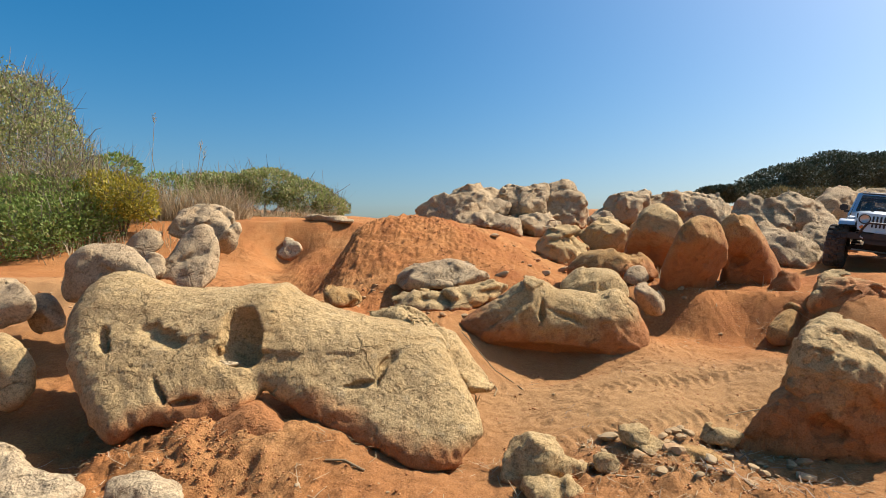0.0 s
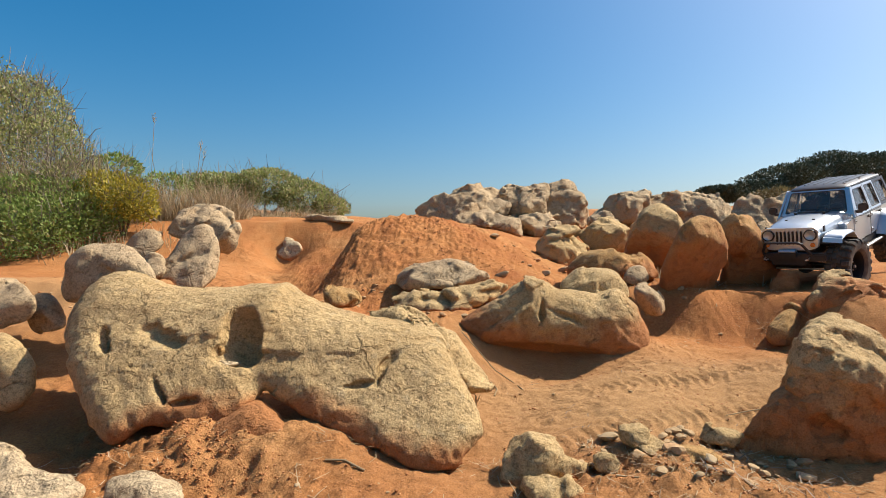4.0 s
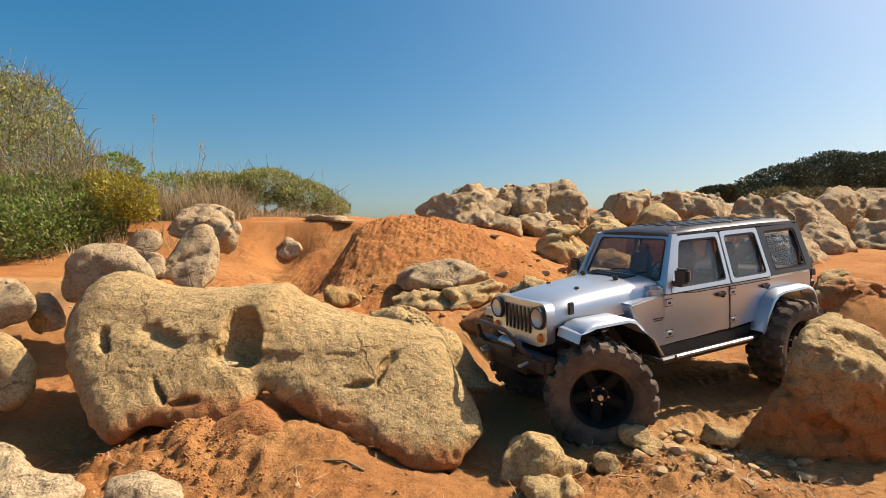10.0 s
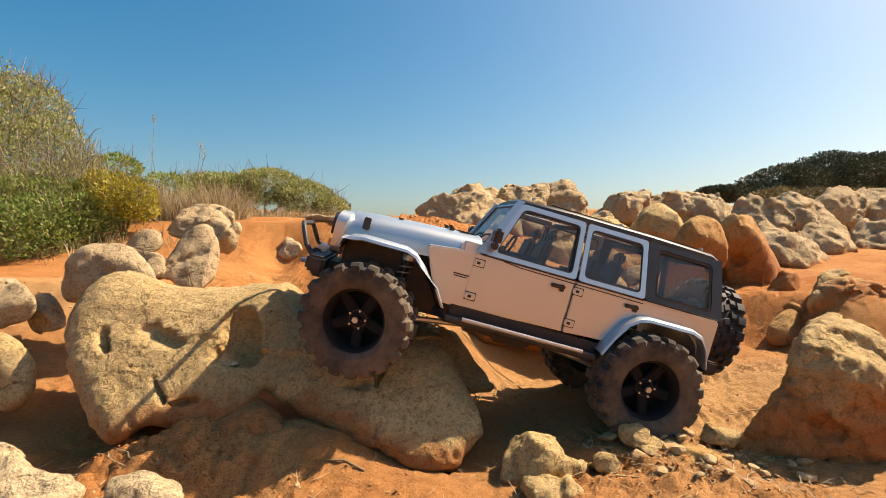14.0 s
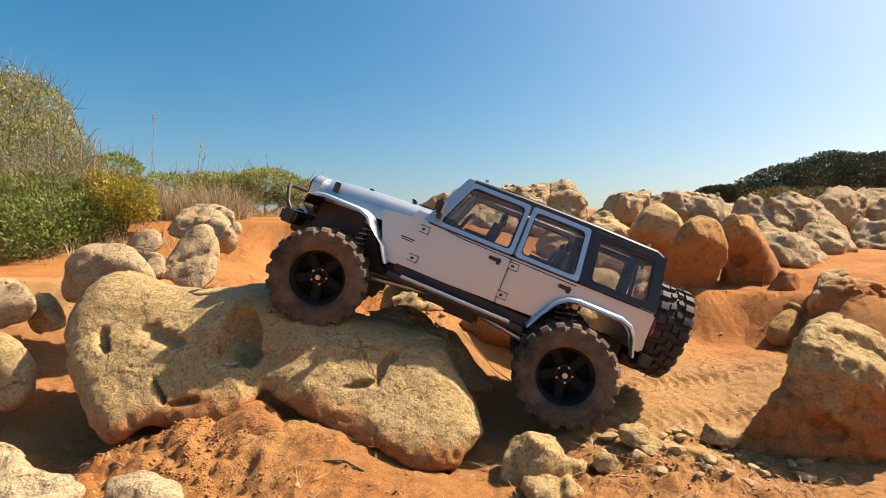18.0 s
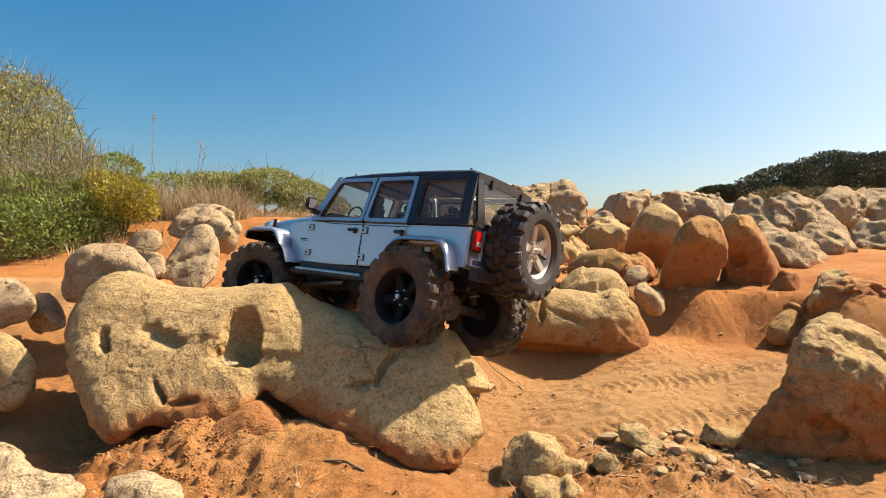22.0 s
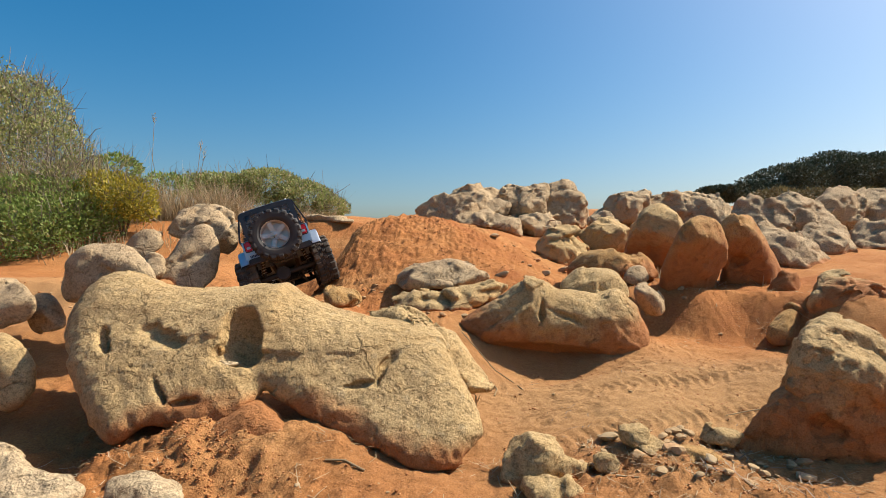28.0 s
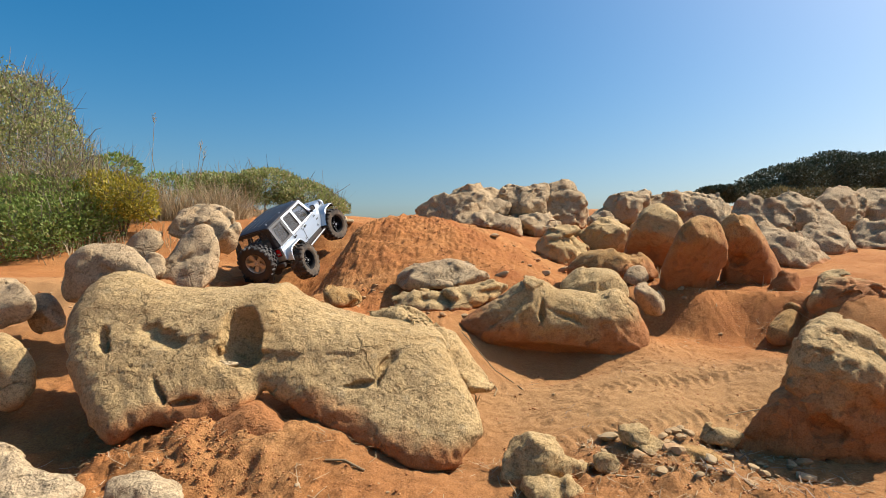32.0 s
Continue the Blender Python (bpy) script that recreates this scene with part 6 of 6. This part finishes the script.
crumbs("loose crumbling red clods below the boulder", 22000, -.55, .05, .43, .6, .0003, .0016, 301)
crumbs("loose red clods over the mound", 22000, -.6, .45, 1.15, 1.95, .0006, .0032, 303)
crumbs("crumbs of earth among the stones", 3000, .08, .45, .46, .6, .0004, .002, 305)
crumbs("fine grit on the sandy track", 7000, -.05, .75, .55, 1.0, .0004, .0017, 307, False)
crumbs("clods on the earth bank", 3500, -1.3, -.3, .8, 2.1, .0007, .003, 309, False)


def root(points, r, label, hang=False):
    """A bare root or stick that lies on the ground."""
    out = [(x, y, max(z, float(ground_height([x], [y])[0]) + r) if hang else float(ground_height([x], [y])[0]) + r) for x, y, z in points]
    ob = tagged(new("root"), label, "root")
    ob.location = out[0]
    part("stem", tube([tuple(Vector(p) - Vector(out[0])) for p in out], r, 6), STRAW, ob)


root([(0.029, 0.860, 0.167), (0.060, 0.850, 0.133), (0.081, 0.830, 0.110), (0.105, 0.810, 0.097), (0.118, 0.780, 0.090)], .0009, "thin bare root hanging down the boulder", True)
root([(0.071, 0.790, 0.132), (0.079, 0.770, 0.111), (0.073, 0.750, 0.100)], .001, "thin bare root by the boulder")
root([(-0.115, 0.515, 0.100), (-0.096, 0.515, 0.104), (-0.076, 0.510, 0.104)], .0012, "pale dry stick on the earth")
root([(-0.644, 1.750, 0.330), (-0.593, 1.720, 0.342), (-0.535, 1.700, 0.335)], .004, "dark dead root out of the bank")
root([(0.354, 0.660, 0.109), (0.392, 0.670, 0.113), (0.437, 0.680, 0.119)], .0007, "thin dry stick on the track")
root([(0.164, 0.500, 0.094), (0.196, 0.500, 0.091), (0.233, 0.505, 0.094)], .001, "dry stick among the stones")



# ---- what moves ----
CAR_ROWS = [
        (0, pose(1.313, 1.602, 0.298, -9.0, 1.0, -127.7)),
        (1, pose(1.248, 1.573, 0.310, -10.2, 8.7, -135.0)),
        (2, pose(1.122, 1.467, 0.321, -7.8, 9.6, -142.2)),
        (3, pose(1.070, 1.437, 0.300, -0.5, 10.5, -144.6)),
        (4.5, pose(0.934, 1.299, 0.293, 0.5, 13.0, -142.0)),
        (5.5, pose(0.814, 1.179, 0.241, 0.3, 23.3, -139.5)),
        (6, pose(0.750, 1.129, 0.232, -7.3, 23.0, -145.0)),
        (6.5, pose(0.679, 1.052, 0.226, 1.1, 20.9, -141.9)),
        (7, pose(0.632, 1.008, 0.212, 8.0, 16.0, -141.7)),
        (7.5, pose(0.504, 0.906, 0.182, 3.7, 6.0, -145.9)),
        (8, pose(0.452, 0.859, 0.173, -0.8, 4.0, -147.3)),
        (8.5, pose(0.408, 0.824, 0.169, -0.0, 4.7, -149.1)),
        (9, pose(0.381, 0.808, 0.164, -0.3, 4.6, -151.3)),
        (9.5, pose(0.347, 0.778, 0.165, -2.2, 4.8, -151.6)),
        (10, pose(0.302, 0.749, 0.162, -2.9, 5.1, -154.3)),
        (10.5, pose(0.238, 0.709, 0.167, -2.2, 3.8, -157.0)),
        (11, pose(0.217, 0.693, 0.170, -3.9, 1.4, -158.2)),
        (11.5, pose(0.211, 0.688, 0.175, -5.6, -1.1, -158.3)),
        (12, pose(0.203, 0.688, 0.184, -8.7, -3.4, -158.5)),
        (12.5, pose(0.202, 0.692, 0.179, -5.0, -5.1, -159.5)),
        (13, pose(0.172, 0.675, 0.194, -7.5, -9.0, -160.8)),
        (13.5, pose(0.137, 0.667, 0.186, 0.8, -14.1, -166.0)),
        (14, pose(0.073, 0.673, 0.191, -3.4, -15.7, -173.7)),
        (14.5, pose(0.022, 0.664, 0.204, -0.7, -21.4, 177.7)),
        (16.5, pose(-0.025, 0.693, 0.224, -1.5, -29.0, 165.8)),
        (17, pose(-0.027, 0.709, 0.224, -2.2, -27.8, 170.1)),
        (17.5, pose(-0.023, 0.697, 0.219, 3.8, -25.7, 170.9)),
        (18, pose(0.015, 0.724, 0.219, 1.9, -22.3, 173.6)),
        (18.5, pose(0.034, 0.720, 0.218, -0.6, -21.9, 172.3)),
        (19, pose(-0.029, 0.744, 0.227, 5.1, -24.9, 166.3)),
        (19.5, pose(-0.069, 0.814, 0.236, 7.0, -9.8, 143.9)),
        (20, pose(-0.059, 0.832, 0.233, 6.2, -8.6, 136.5)),
        (20.5, pose(-0.050, 0.862, 0.252, 19.1, -11.4, 122.9)),
        (21, pose(-0.073, 0.828, 0.238, 12.8, -8.4, 134.0)),
        (21.5, pose(-0.100, 0.808, 0.235, 8.7, -3.6, 138.6)),
        (22, pose(-0.108, 0.811, 0.234, 9.1, -3.1, 141.2)),
        (22.5, pose(-0.072, 0.869, 0.263, -5.6, -5.8, 124.8)),
        (23, pose(-0.171, 0.991, 0.241, 3.9, -1.2, 117.1)),
        (23.5, pose(-0.211, 1.054, 0.242, -4.2, -3.0, 117.4)),
        (24, pose(-0.211, 1.054, 0.242, -4.2, -3.0, 117.4)),
        (24.5, pose(-0.211, 1.054, 0.242, -4.2, -3.0, 117.4)),
        (25, pose(-0.220, 1.061, 0.235, -11.5, -2.2, 115.9)),
        (25.5, pose(-0.242, 1.080, 0.228, -9.8, -1.8, 118.0)),
        (27.5, pose(-0.383, 1.359, 0.232, -10.5, 6.8, 113.5)),
        (28, pose(-0.428, 1.492, 0.218, -19.5, 9.1, 103.2)),
        (28.5, pose(-0.459, 1.590, 0.217, -22.7, 4.8, 99.1)),
        (29, pose(-0.499, 1.686, 0.254, -23.2, -9.6, 103.8)),
        (29.5, pose(-0.528, 1.817, 0.260, -26.0, -16.3, 101.7)),
        (30, pose(-0.541, 1.871, 0.270, -20.0, -19.9, 103.3)),
        (30.5, pose(-0.544, 1.882, 0.279, -21.6, -23.1, 103.6)),
        (31, pose(-0.540, 1.898, 0.286, -18.1, -22.7, 98.9)),
        (31.5, pose(-0.537, 1.921, 0.296, -11.1, -22.2, 92.6)),
        (32, pose(-0.536, 1.952, 0.302, -16.5, -25.9, 81.9)),
]
# seconds, steering in degrees to the car's left, then the rise of the wheels in millimetres: front left, front right, rear left, rear right
STEERING = [
    (0, -5, 0, 0, 0, 0), (3, -10, 0, 0, 0, 0), (5.5, 0, 0, 0, 0, 0), (7, -5, 0, 0, 0, 0), (8, -25, 0, 0, 0, 0), (9, -35, -5, 0, 0, 0), (12, -30, 2, 0, 0, 0), (13, -26, 0, 8, 5, 0), (14, -15, -8, 0, 0, 0),
    (16.5, -10, -16, 0, -4, 0), (17, -8, -16, 0, -4, 0), (18, 10, -18, 0, -10, 0), (18.5, 8, -16, 0, -6, 0), (19, -28, -6, 0, 0, 0), (20, -20, -8, 0, 0, -15), (20.6, 0, 0, 0, 0, -15), (21, 20, -8, 0, 5, -15),
    (22, 20, -8, 0, 0, -10), (23, 0, 0, 0, 0, 0), (28, 0, 0, 0, 0, 0), (29.5, -20, 0, 0, 0, 0), (30.5, -27, 0, 0, 0, 0), (32, -15, 0, 0, 0, 0)]


def motions():
    walk(car, CAR_ROWS)
    times = np.arange(0, 32.01, 0.1)
    keys = [t for t, _ in CAR_ROWS]
    places = np.array([m.translation for _, m in CAR_ROWS])
    heads = np.array([m.to_3x3().col[0] for _, m in CAR_ROWS])
    at = np.stack([np.interp(times, keys, places[:, k]) for k in range(3)], 1)
    ahead = np.stack([np.interp(times, keys, heads[:, k]) for k in range(3)], 1)
    rolled = np.concatenate([[0], np.cumsum((np.diff(at, axis=0) * ahead[1:]).sum(1))]) / 0.06
    table = np.array(STEERING)
    set_at = np.stack([np.interp(times, table[:, 0], table[:, k]) for k in range(1, 6)], 1)
    for k, (w, x, y, side) in enumerate(WHEELS):
        rows = []
        for t, roll, state in zip(times, rolled, set_at):
            steer = state[0] if k < 2 else 0
            lean = math.degrees(math.atan2((state[1 + 2 * (k // 2)] - state[2 + 2 * (k // 2)]) / 1000, 0.185))
            m = pose(x, 0, (state[1 + 2 * (k // 2)] + state[2 + 2 * (k // 2)]) / 2000, lean, 0, 0) @ pose(0, y - 0.03 * side, 0, 0, 0, steer) @ pose(0, 0.03 * side, 0)
            rows.append((float(t), m @ pose(0, 0, 0, 0, math.degrees(roll), 0) @ (pose(0, 0, 0) if side > 0 else pose(0, 0, 0, 0, 0, 180))))
        walk(w, rows)
    for k, (axle, x) in enumerate(AXLES):
        rows = []
        for t, state in zip(times[::5], set_at[::5]):
            lean = math.degrees(math.atan2((state[1 + 2 * k] - state[2 + 2 * k]) / 1000, 0.185))
            rows.append((float(t), pose(x, 0, (state[1 + 2 * k] + state[2 + 2 * k]) / 2000, lean, 0, 0)))
        walk(axle, rows)


motions()
